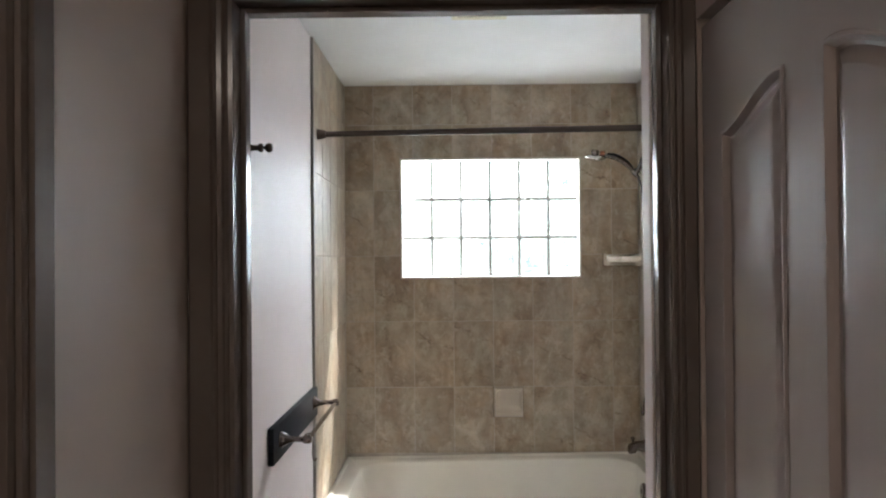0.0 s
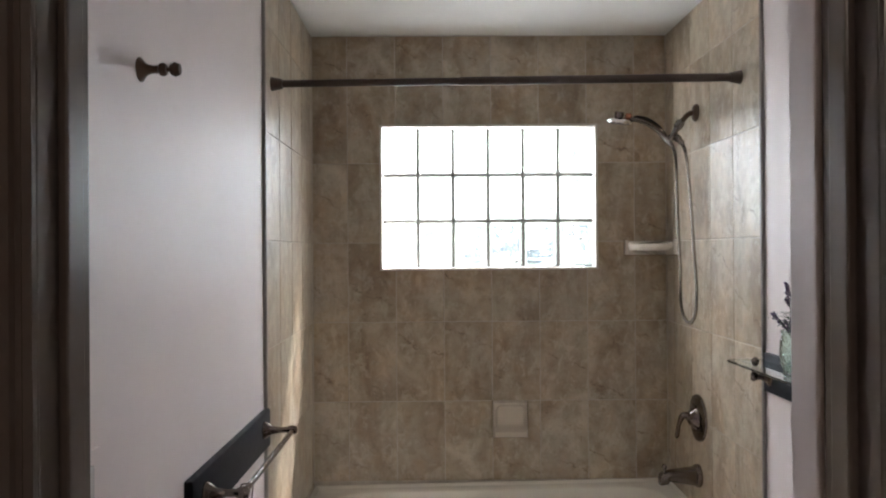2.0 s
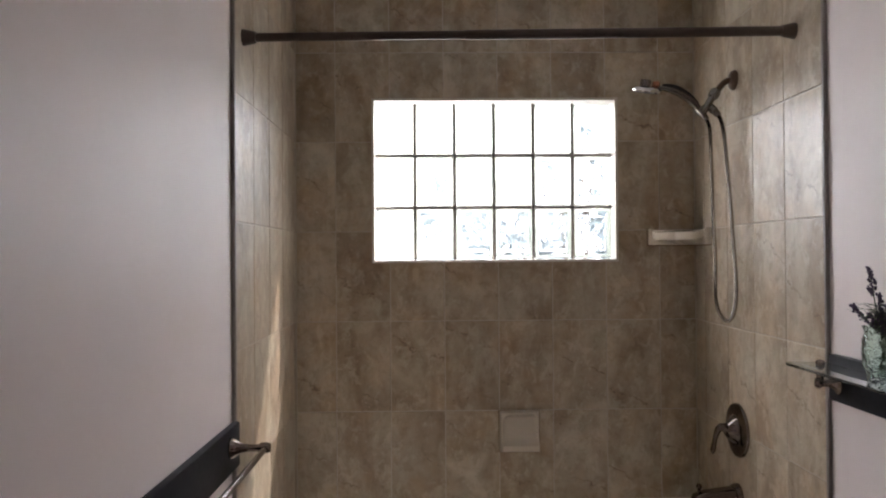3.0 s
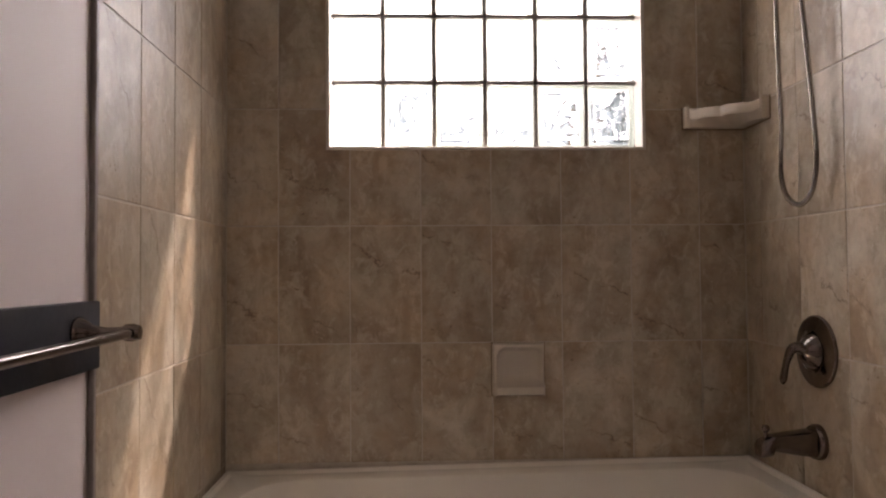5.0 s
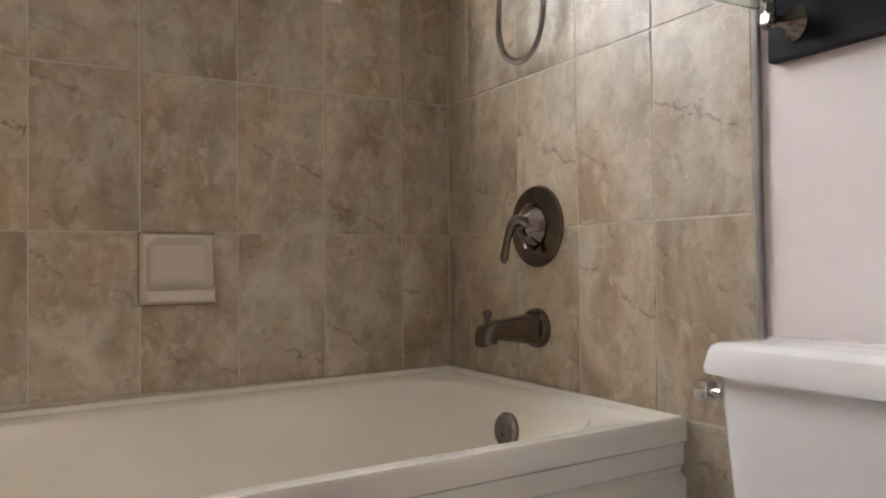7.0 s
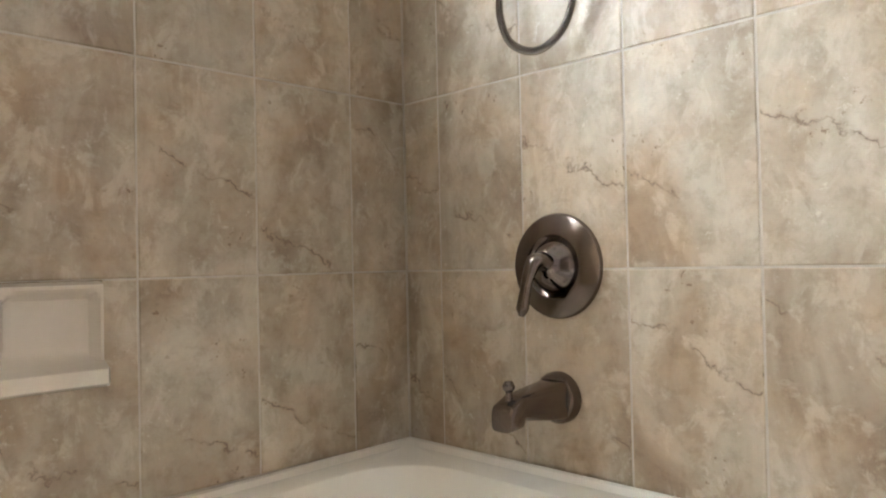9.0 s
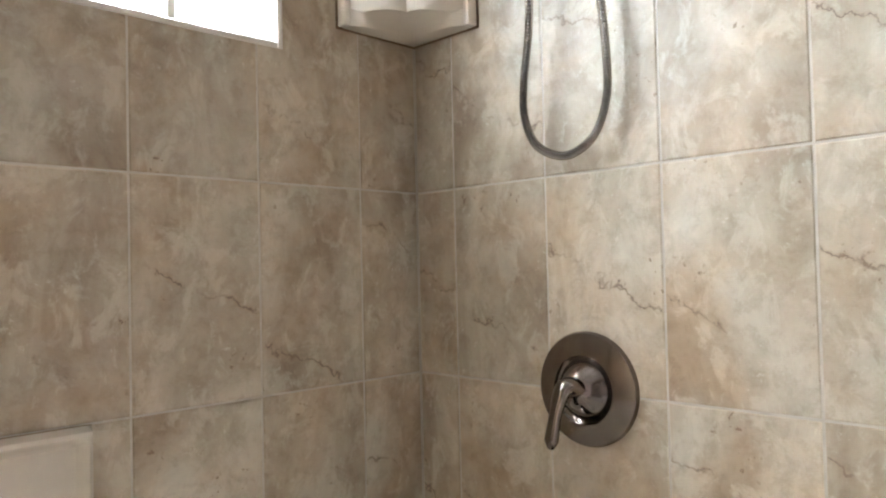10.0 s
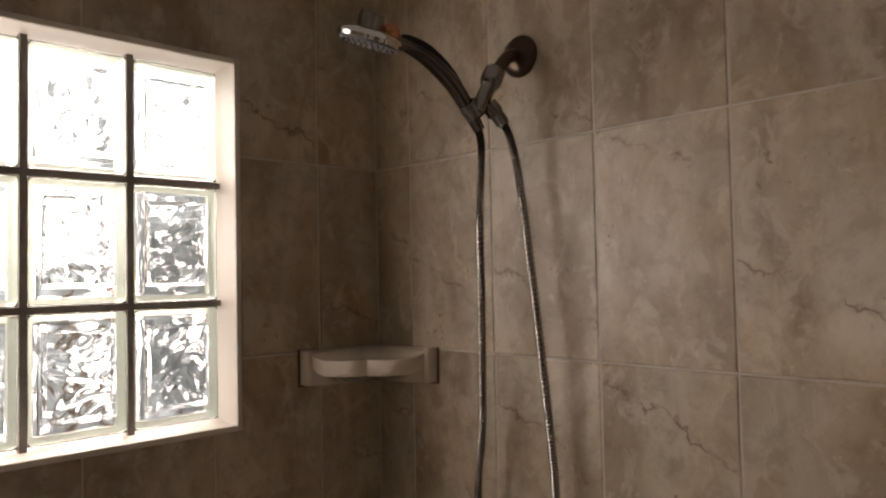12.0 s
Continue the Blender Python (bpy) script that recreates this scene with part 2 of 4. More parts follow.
M_STEM = leaf_material("lavender_leaf", (0.025, 0.045, 0.02), (0.07, 0.10, 0.05))
M_LEAF = leaf_material("shrub_leaf", (0.05, 0.07, 0.05), (0.14, 0.17, 0.14), 0.64)
M_SOIL = plain("garden_ground", (0.55, 0.52, 0.47), 0.9, vary=0.25, scale=3)
M_BARK = plain("bark", (0.14, 0.10, 0.07), 0.9, vary=0.3, scale=20)


# ---- mesh helpers ----
def finish(name, bm, mat, parent=None, label="", smooth=False):
    bmesh.ops.recalc_face_normals(bm, faces=bm.faces)
    me = bpy.data.meshes.new(name)
    bm.to_mesh(me)
    bm.free()
    if smooth:
        me.shade_smooth()
        me.set_sharp_from_angle(angle=radians(38))
    me.materials.append(mat)
    ob = new(name, me)
    ob.parent = parent
    if label:
        tagged(ob, label)
    return ob


def part(name, bm, mat, parent, label="", smooth=True):
    return finish(name, bm, mat, parent, label, smooth)


def add_box(bm, a, b, bevel=0.0, seg=2):
    r = bmesh.ops.create_cube(bm, size=1)
    for v in r["verts"]:
        v.co = [a[i] + (v.co[i] + 0.5) * (b[i] - a[i]) for i in range(3)]
    if bevel:
        edges = list({e for v in r["verts"] for e in v.link_edges})
        bmesh.ops.bevel(bm, geom=edges, offset=bevel, segments=seg, affect="EDGES", profile=0.5)
    return bm


def box_bm(a, b, bevel=0.0, seg=2):
    return add_box(bmesh.new(), a, b, bevel, seg)


def structure(name, a, b, mat, label="", bevel=0.0):
    ob = finish(name, box_bm(a, b, bevel), mat)
    return tagged(ob, label, kind="structure")


def frame_at(origin, way):
    z = Vector(way).normalized()
    q = z.to_track_quat("Z", "Y")
    return Matrix.Translation(origin) @ q.to_matrix().to_4x4()


def add_lathe(bm, profile, origin, way, n=28):
    """A turned shape: profile of (radius, distance along way)."""
    m = frame_at(origin, way)
    rings = []
    for r, d in profile:
        if r < 1e-5:
            rings.append([bm.verts.new(m @ Vector((0, 0, d)))])
        else:
            rings.append([bm.verts.new(m @ Vector((r * math.cos(2 * math.pi * k / n), r * math.sin(2 * math.pi * k / n), d))) for k in range(n)])
    for a, b in zip(rings, rings[1:]):
        for k in range(n):
            va = [a[0]] if len(a) == 1 else [a[k], a[(k + 1) % n]]
            vb = [b[0]] if len(b) == 1 else [b[(k + 1) % n], b[k]]
            if len(va) + len(vb) >= 3:
                bm.faces.new(va + vb)
    for ring in (rings[0], rings[-1]):
        if len(ring) > 1:
            bm.faces.new(ring)
    return bm


def lathe_bm(profile, origin, way, n=28):
    return add_lathe(bmesh.new(), profile, origin, way, n)


def curve_points(ctrl, steps=10):
    """A smooth line through control points."""
    c = [Vector(p) for p in ctrl]
    c = [2 * c[0] - c[1]] + c + [2 * c[-1] - c[-2]]
    out = []
    for i in range(1, len(c) - 2):
        for s in range(steps):
            t = s / steps
            p0, p1, p2, p3 = c[i - 1:i + 3]
            out.append(0.5 * (2 * p1 + (p2 - p0) * t + (2 * p0 - 5 * p1 + 4 * p2 - p3) * t * t + (3 * p1 - p0 - 3 * p2 + p3) * t ** 3))
    out.append(c[-2])
    return out


def add_tube(bm, pts, radius, n=12, flat=1.0, side=None):
    """A tube along points; radius is a number or a function of 0..1; flat squeezes it."""
    pts = [Vector(p) for p in pts]
    rings = []
    ref = Vector(side) if side else Vector((0.31, 0.77, 0.55))
    for i, p in enumerate(pts):
        d = (pts[min(i + 1, len(pts) - 1)] - pts[max(i - 1, 0)]).normalized()
        u = (ref - d * ref.dot(d)).normalized()
        w = d.cross(u)
        ref = u
        f = i / (len(pts) - 1)
        r = radius(f) if callable(radius) else radius
        rings.append([bm.verts.new(p + (u * math.cos(2 * math.pi * k / n) + w * math.sin(2 * math.pi * k / n) * flat) * r) for k in range(n)])
    for a, b in zip(rings, rings[1:]):
        for k in range(n):
            bm.faces.new((a[k], a[(k + 1) % n], b[(k + 1) % n], b[k]))
    bm.faces.new(rings[0])
    bm.faces.new(rings[-1])
    return bm


def tube_bm(pts, radius, n=12, flat=1.0, side=None):
    return add_tube(bmesh.new(), pts, radius, n, flat, side)


def empty(name, at, label, category, group=""):
    ob = new(name)
    ob.empty_display_size = 0.05
    return tagged(ob, label, category, group)


def add_prism(bm, outline, place):
    """An outline of (u, v) swept between depth 0 and 1; place(u, v, d) gives the point."""
    a = [bm.verts.new(place(u, v, 0)) for u, v in outline]
    b = [bm.verts.new(place(u, v, 1)) for u, v in outline]
    n = len(outline)
    for k in range(n):
        bm.faces.new((a[k], a[(k + 1) % n], b[(k + 1) % n], b[k]))
    bm.faces.new(a)
    bm.faces.new(b)
    return bm


# ---- the place in numbers ----
FLOOR = -0.015               # finished floor
W, CEIL = 1.52, 2.44          # alcove width, ceiling height
WX0, WX1, WZ0, WZ1 = 0.291, 1.222, 1.437, 2.056   # window opening
ROW0, ROW = 0.531, 0.3405     # tile rows
COLW = 0.2055                 # tile columns
EDGE_L, EDGE_R = -0.862, -0.921   # where the tiling ends
DOOR_Y0, DOOR_Y1 = -2.46, -2.36   # wall with the bathroom doorway
DX0, DX1, DH = 0.150, 0.955, 2.03

# ---- structure ----
structure("floor", (-0.3, -5.6, -0.1), (2.0, 0.0, FLOOR), M_FLOOR, "brown vinyl floor of bathroom and hall")
structure("ceiling", (-0.3, -5.6, CEIL), (2.0, 0.092, CEIL + 0.1), M_CEIL, "white painted ceiling")
structure("wall_west", (-0.16, DOOR_Y1, FLOOR), (-0.010, 0, CEIL), M_WALL, "off-white satin painted bathroom wall")
structure("wall_east", (1.530, DOOR_Y1, FLOOR), (1.68, 0, CEIL), M_WALL, "off-white satin painted bathroom wall")


def wall_with_hole(name, x0, x1, y0, y1, hole, mat, label):
    hx0, hx1, hz0, hz1 = hole
    bm = bmesh.new()
    add_box(bm, (x0, y0, FLOOR), (hx0, y1, CEIL))
    add_box(bm, (hx1, y0, FLOOR), (x1, y1, CEIL))
    add_box(bm, (hx0, y0, hz1), (hx1, y1, CEIL))
    if hz0 > 0:
        add_box(bm, (hx0, y0, FLOOR), (hx1, y1, hz0))
    return tagged(finish(name, bm, mat), label, kind="structure")


wall_north = wall_with_hole("wall_north", -0.16, 1.68, 0.010, 0.092, (WX0 - 0.004, WX1 + 0.004, WZ0 - 0.004, WZ1 + 0.004), M_GROUT, "exterior wall behind the shower tiling")
wall_with_hole("wall_south", -0.16, 1.68, DOOR_Y0, DOOR_Y1, (DX0 - 0.02, DX1 + 0.02, 0, DH + 0.02), M_HALL, "painted wall around the bathroom doorway")

# hall walls; a doorway opens in each side wall
HX0, HX1 = 0.062, 1.004
CL_Y0, CL_Y1, CL_H = -3.249, -2.487, 1.962     # closet door in the hall's east wall


def hall_side(name, xa, xb, y0, y1, hy0, hy1, h, label):
    bm = bmesh.new()
    add_box(bm, (xa, hy1, FLOOR), (xb, y1, CEIL)) if hy1 < y1 else None
    add_box(bm, (xa, y0, FLOOR), (xb, hy0, CEIL))
    add_box(bm, (xa, hy0, h), (xb, hy1, CEIL))
    return tagged(finish(name, bm, M_HALL), label, kind="structure")


hall_side("wall_hall_west", HX0 - 0.12, HX0, -5.5, DOOR_Y0, -3.85, -3.04, 2.03, "taupe painted hall wall")
hall_side("wall_hall_east", HX1, HX1 + 0.12, -5.5, DOOR_Y0, CL_Y0 - 0.003, CL_Y1 + 0.008, CL_H + 0.018, "taupe painted hall wall")
structure("wall_hall_end", (-0.3, -5.6, FLOOR), (2.0, -5.5, CEIL), M_HALL, "painted end wall of the hall")
structure("closet_back", (HX1 + 0.13, -3.4, FLOOR), (HX1 + 0.16, DOOR_Y0, CEIL), M_HALL, "back wall of the hall closet")
structure("side_room_back", (HX0 - 0.30, -3.9, FLOOR), (HX0 - 0.26, DOOR_Y0, CEIL), M_HALL, "wall closing the side room")


# casing of moulded strips: profile across its width
def casing_strip(name, p0, p1, across, out, width, mat, label=""):
    """A moulded strip from p0 to p1; across: the way of its width, out: away from the wall."""
    prof = [(0, 0), (0, 0.016), (0.06, 0.019), (0.50, 0.017), (0.55, 0.012), (0.62, 0.012), (0.66, 0.016), (0.76, 0.014), (0.80, 0.009), (0.87, 0.009), (0.90, 0.012), (1.0, 0.010), (1.0, 0)]
    p0, p1, across, out = Vector(p0), Vector(p1), Vector(across), Vector(out)
    bm = bmesh.new()
    add_prism(bm, prof, lambda u, v, d: p0.lerp(p1, d) + across * (u * width) + out * v)
    return tagged(finish(name, bm, mat, None, label), kind="structure")


casing_strip("trim_door_west", (0.066, DOOR_Y0, FLOOR), (0.066, DOOR_Y0, DH + 0.02), (1, 0, 0), (0, -1, 0), 0.083, M_TRIM, "glossy taupe door casing")
casing_strip("trim_door_east", (1.003, DOOR_Y0, FLOOR), (1.003, DOOR_Y0, DH + 0.02), (-1, 0, 0), (0, -1, 0), 0.047, M_TRIM, "glossy taupe door casing")
casing_strip("trim_door_head", (0.066, DOOR_Y0, DH + 0.083), (1.003, DOOR_Y0, DH + 0.083), (0, 0, -1), (0, -1, 0), 0.062, M_TRIM, "glossy taupe door head casing")
structure("trim_jamb_west", (DX0 - 0.02, DOOR_Y0 - 0.002, FLOOR), (DX0, DOOR_Y1 + 0.004, DH), M_TRIM, "glossy taupe door jamb", 0.002)
structure("trim_jamb_east", (DX1, DOOR_Y0 - 0.002, FLOOR), (DX1 + 0.02, DOOR_Y1 + 0.004, DH), M_TRIM, "glossy taupe door jamb", 0.002)
structure("trim_jamb_head", (DX0 - 0.02, DOOR_Y0 - 0.002, DH), (DX1 + 0.02, DOOR_Y1 + 0.004, DH + 0.02), M_TRIM, "glossy taupe door head jamb", 0.002)
structure("trim_bath_casing_east", (DX1 - 0.006, DOOR_Y1 + 0.005, FLOOR), (DX1 + 0.055, -2.292, DH + 0.05), M_WALL, "pale painted casing on the bathroom side", 0.004)
structure("trim_stop_west", (DX0, -2.425, FLOOR), (DX0 + 0.011, -2.39, DH), M_TRIM, "glossy taupe door stop", 0.003)
structure("trim_stop_east", (DX1 - 0.011, -2.425, FLOOR), (DX1, -2.39, DH), M_TRIM, "glossy taupe door stop", 0.003)
structure("trim_stop_head", (DX0 + 0.011, -2.425, DH - 0.011), (DX1 - 0.011, -2.39, DH), M_TRIM, "glossy taupe door stop", 0.003)
# casing and leaf of the side room's door
casing_strip("trim_side_door", (HX0, -2.953, FLOOR), (HX0, -2.953, 2.03), (0, -1, 0), (1, 0, 0), 0.085, M_TRIM, "glossy taupe casing of the side room door")
structure("door_side", (HX0 - 0.06, -3.847, 0.008), (HX0 - 0.025, -3.043, 2.022), M_DOOR, "closed painted door of the side room", 0.002)
structure("baseboard_west", (-0.010, DOOR_Y1 + 0.02, FLOOR), (0.002, EDGE_L - 0.02, 0.09), M_WALL, "white painted baseboard", 0.003)


# ---- closet door with arched panels ----
def closet_door():
    door = empty("closet_door", (0, 0, 0), "closed taupe painted closet door with arched moulded panels", "door")
    x = HX1 + 0.006
    w = CL_Y1 - CL_Y0
    mid = (CL_Y0 + CL_Y1) / 2

    def arch(y):
        f = min(1.0, max(0.0, (abs(y - mid) - 0.075) / 0.21))
        return 1.813 - 0.056 * (3 * f * f - 2 * f ** 3) - 6.0 * max(0.0, 0.075 - abs(y - mid)) ** 2

    def loop(y0, y1, z0, top, inset):
        n = 14
        ya, yb = y0 + inset, y1 - inset
        pts = [(ya, z0 + inset), (yb, z0 + inset)]
        pts += [(yb + (ya - yb) * k / n, (top(yb + (ya - yb) * k / n)) - inset) for k in range(n + 1)]
        return pts

    def panel(y0, y1, z0, top):
        levels = [(0.0, 0.0), (0.003, -0.003), (0.007, -0.003), (0.011, 0.004), (0.014, 0.0085), (0.019, 0.0095), (0.040, 0.0015), (0.047, 0.0005)]
        bm = bmesh.new()
        rings = [[bm.verts.new((x + d - 0.0005, y, z)) for y, z in loop(y0, y1, z0, top, i)] for i, d in levels]
        for a, b in zip(rings, rings[1:]):
            for k in range(len(a)):
                bm.faces.new((a[k], a[(k + 1) % len(a)], b[(k + 1) % len(a)], b[k]))
        bm.faces.new(rings[-1])
        part("panel", bm, M_DOORGRAIN, door, "", False)

    part("core", box_bm((x + 0.011, CL_Y0, 0.01), (x + 0.035, CL_Y1, CL_H)), M_DOOR, door, "", False)
    for y0, y1, z0, z1 in ((CL_Y0, mid - 0.285, 0.01, CL_H), (mid + 0.285, CL_Y1, 0.01, CL_H), (mid - 0.053, mid + 0.053, 0.01, CL_H)):
        part("stile", box_bm((x, y0, z0), (x + 0.0108, y1, z1)), M_DOOR, door, "", False)
    for s in (-1, 1):
        ya, yb = sorted((mid + s * 0.053, mid + s * 0.285))
        for z0, z1 in ((0.01, 0.22), (0.84, 0.98)):
            part("rail", box_bm((x, ya, z0), (x + 0.0108, yb, z1)), M_DOOR, door, "", False)
        bm = bmesh.new()
        curve = [(yb + (ya - yb) * k / 14, arch(yb + (ya - yb) * k / 14)) for k in range(15)]
        for (p, zp), (q, zq) in zip(curve, curve[1:]):
            add_prism(bm, [(p, zp), (q, zq), (q, CL_H), (p, CL_H)], lambda u, v, d: Vector((x + 0.0108 * d, u, v)))
        bmesh.ops.remove_doubles(bm, verts=bm.verts, dist=1e-5)
        part("arched_rail", bm, M_DOOR, door, "", False)
    for s in (-1, 1):
        ya, yb = sorted((mid + s * 0.053, mid + s * 0.285))
        panel(ya, yb, 0.98, arch)
        panel(ya, yb, 0.22, lambda y: 0.84)
    part("knob", lathe_bm([(0.026, 0), (0.026, 0.006), (0.010, 0.012), (0.010, 0.03), (0.024, 0.042), (0.027, 0.055), (0.018, 0.068), (0, 0.07)], (x, CL_Y0 + 0.07, 0.95), (-1, 0, 0)), M_NICKEL, door, "brushed nickel knob")


def grain_material():
    m, n, l, p = material("embossed_door_paint")
    p.inputs["Base Color"].default_value = (0.45, 0.405, 0.39, 1)
    p.inputs["Roughness"].default_value = 0.24
    co = n.new("ShaderNodeTexCoord").outputs["Object"]
    mp = n.new("ShaderNodeMapping")
    mp.inputs["Scale"].default_value = (1, 1, 0.09)
    l.new(co, mp.inputs[0])
    t = noise_node(n, l, 75, 5, 0.6, mp.outputs[0], 1.0)
    bump_node(n, l, p, t.outputs[0], 0.12, 0.003)
    return m


M_DOORGRAIN = grain_material()
closet_door()

# ---- glass block window ----
window = tagged(new("window_1"), "glass block window set in the tiled wall", kind="structure")
bm = bmesh.new()
for a, b in (((WX0 - 0.004, 0.0, WZ0 - 0.004), (WX0 + 0.006, 0.091, WZ1 + 0.004)), ((WX1 - 0.006, 0.0, WZ0 - 0.004), (WX1 + 0.004, 0.091, WZ1 + 0.004)),
             ((WX0 + 0.006, 0.0, WZ0 - 0.004), (WX1 - 0.006, 0.091, WZ0 + 0.006)), ((WX0 + 0.006, 0.0, WZ1 - 0.006), (WX1 - 0.006, 0.091, WZ1 + 0.004))):
    add_box(bm, a, b, 0.0015, 1)
part("reveal", bm, M_REVEAL, window, "cream painted window reveal", False)
BX0, BX1, BZ0, BZ1 = WX0 + 0.006, WX1 - 0.006, WZ0 + 0.006, WZ1 - 0.006
BW, BH, GAP = (BX1 - BX0) / 6, (BZ1 - BZ0) / 3, 0.0053
bm = bmesh.new()
for k in range(1, 6):
    add_box(bm, (BX0 + k * BW - GAP, 0.056, BZ0), (BX0 + k * BW + GAP, 0.070, BZ1))
for k in range(1, 3):
    for j in range(6):
        add_box(bm, (BX0 + j * BW + (GAP if j else 0), 0.056, BZ0 + k * BH - GAP), (BX0 + (j + 1) * BW - (GAP if j < 5 else 0), 0.070, BZ0 + k * BH + GAP))
part("mortar", bm, M_MORTAR, window, "grey mortar joints", False)


def block_meshes():
    """One glass block centred on the origin: a wavy pane with a rounded cushion edge, and a milky rim behind it."""
    hw, hh = BW / 2 - GAP, BH / 2 - GAP
    bm = bmesh.new()
    nx, nz = 16, 20
    def sheet(y, sign):
        g = []
        for j in range(nz + 1):
            row = []
            for i in range(nx + 1):
                u, w = 2 * i / nx - 1, 2 * j / nz - 1
                edge = max(abs(u), abs(w))
                dome = -0.006 * max(0, (edge - 0.86) / 0.14) ** 2
                inner = 1 if edge < 0.78 else 0
                wv = 0.0022 * noise.noise(Vector((u * 3.1, w * 3.9, sign * 5.0))) * inner
                row.append(bm.verts.new((u * hw, y + sign * (-dome) + wv, w * hh)))
            g.append(row)
        for j in range(nz):
            for i in range(nx):
                bm.faces.new((g[j][i], g[j][i + 1], g[j + 1][i + 1], g[j + 1][i]))
        return g
    a = sheet(0.052, 1)
    b = sheet(0.068, -0.2)
    rim_a = [a[0][i] for i in range(nx + 1)] + [a[j][nx] for j in range(1, nz + 1)] + [a[nz][i] for i in range(nx - 1, -1, -1)] + [a[j][0] for j in range(nz - 1, 0, -1)]
    rim_b = [b[0][i] for i in range(nx + 1)] + [b[j][nx] for j in range(1, nz + 1)] + [b[nz][i] for i in range(nx - 1, -1, -1)] + [b[j][0] for j in range(nz - 1, 0, -1)]
    for k in range(len(rim_a)):
        bm.faces.new((rim_a[k], rim_a[(k + 1) % len(rim_a)], rim_b[(k + 1) % len(rim_a)], rim_b[k]))
    bmesh.ops.recalc_face_normals(bm, faces=bm.faces)
    pane = bpy.data.meshes.new("glass_block")
    bm.to_mesh(pane)
    bm.free()
    pane.shade_smooth()
    pane.materials.append(M_BLOCK)
    bm = bmesh.new()
    t = 0.013
    for p, q in (((-hw, 0.071, -hh), (-hw + t, 0.083, hh)), ((hw - t, 0.071, -hh), (hw, 0.083, hh)), ((-hw + t, 0.071, -hh), (hw - t, 0.083, -hh + t)), ((-hw + t, 0.071, hh - t), (hw - t, 0.083, hh))):
        add_box(bm, p, q)
    rim = bpy.data.meshes.new("block_rim")
    bm.to_mesh(rim)
    bm.free()
    rim.materials.append(M_MILKY)
    return pane, rim


pane_mesh, rim_mesh = block_meshes()
for j in range(3):
    for i in range(6):
        at = (BX0 + (i + 0.5) * BW, 0, BZ0 + (j + 0.5) * BH)
        blk = new("glass_block", pane_mesh)
        blk.parent, blk.location = window, at
        blk.visible_shadow = False
        rim = new("block_rim", rim_mesh)
        rim.parent = blk
        rim.visible_shadow = False

# ---- outside ----
tagged(finish("ground", box_bm((-60, 0.097, -0.5), (60, 120, -0.3)), M_SOIL), "pale garden ground outside", kind="structure")


def shrub(x, y, z, rx, rz, count, seed, label):
    rng = random.Random(seed)
    sh = empty("shrub", (x, y, z), label, "shrub", "garden shrubs")
    bm = bmesh.new()
    for k in range(7):
        a = rng.uniform(0, 6.28)
        tip = Vector((x + rx * 0.7 * math.cos(a), y + 0.08 * math.sin(a), z + rz * rng.uniform(0.6, 0.95)))
        add_tube(bm, curve_points([(x, y, z), (x + rx * 0.2 * math.cos(a), y + rx * 0.15 * math.sin(a), z + rz * 0.35), tip], 5), lambda f: 0.03 * (1 - 0.8 * f), 6)
    part("trunk", bm, M_BARK, sh)
    verts, faces = [], []
    for k in range(count):
        while True:
            d = Vector((rng.uniform(-1, 1), rng.uniform(-1, 1), rng.uniform(-1, 1)))
            if 0.25 < d.length < 1.0 and noise.noise(d * 2.3 + Vector((seed, 0, 0))) > -0.12:
                break
        c = Vector((x + d.x * rx, y + d.y * 0.10, z + rz * 0.55 + d.z * rz * 0.5))
        u = Vector((rng.gauss(0, 1), rng.gauss(0, 1), rng.gauss(0, 1))).normalized()
        w = u.orthogonal().normalized()
        s = rng.uniform(0.045, 0.095)
        b = len(verts)
        verts += [c - u * s, c + w * s * 0.35, c + u * s, c - w * s * 0.35]
        faces += [(b, b + 1, b + 2), (b, b + 2, b + 3)]
    me = bpy.data.meshes.new("crown")
    me.from_pydata(verts, [], faces)
    me.materials.append(M_LEAF)
    new("crown", me).parent = sh


shrub(0.50, 0.64, -0.3, 0.50, 2.20, 1300, 3, "low green garden shrub outside the window")
shrub(1.15, 0.68, -0.3, 0.50, 2.42, 1450, 5, "green garden shrub outside the window")
shrub(1.75, 0.64, -0.3, 0.56, 2.72, 1750, 8, "tall green garden shrub outside the window")


# ---- bathtub ----
def rounded_loop(x0, x1, y0, y1, r, z, n=10):
    pts = []
    for cx, cy, a0 in ((x1 - r, y1 - r, 0), (x0 + r, y1 - r, 90), (x0 + r, y0 + r, 180), (x1 - r, y0 + r, 270)):
        for k in range(n + 1):
            a = radians(a0 + 90 * k / n)
            pts.append((cx + r * math.cos(a), cy + r * math.sin(a), z))
    return pts


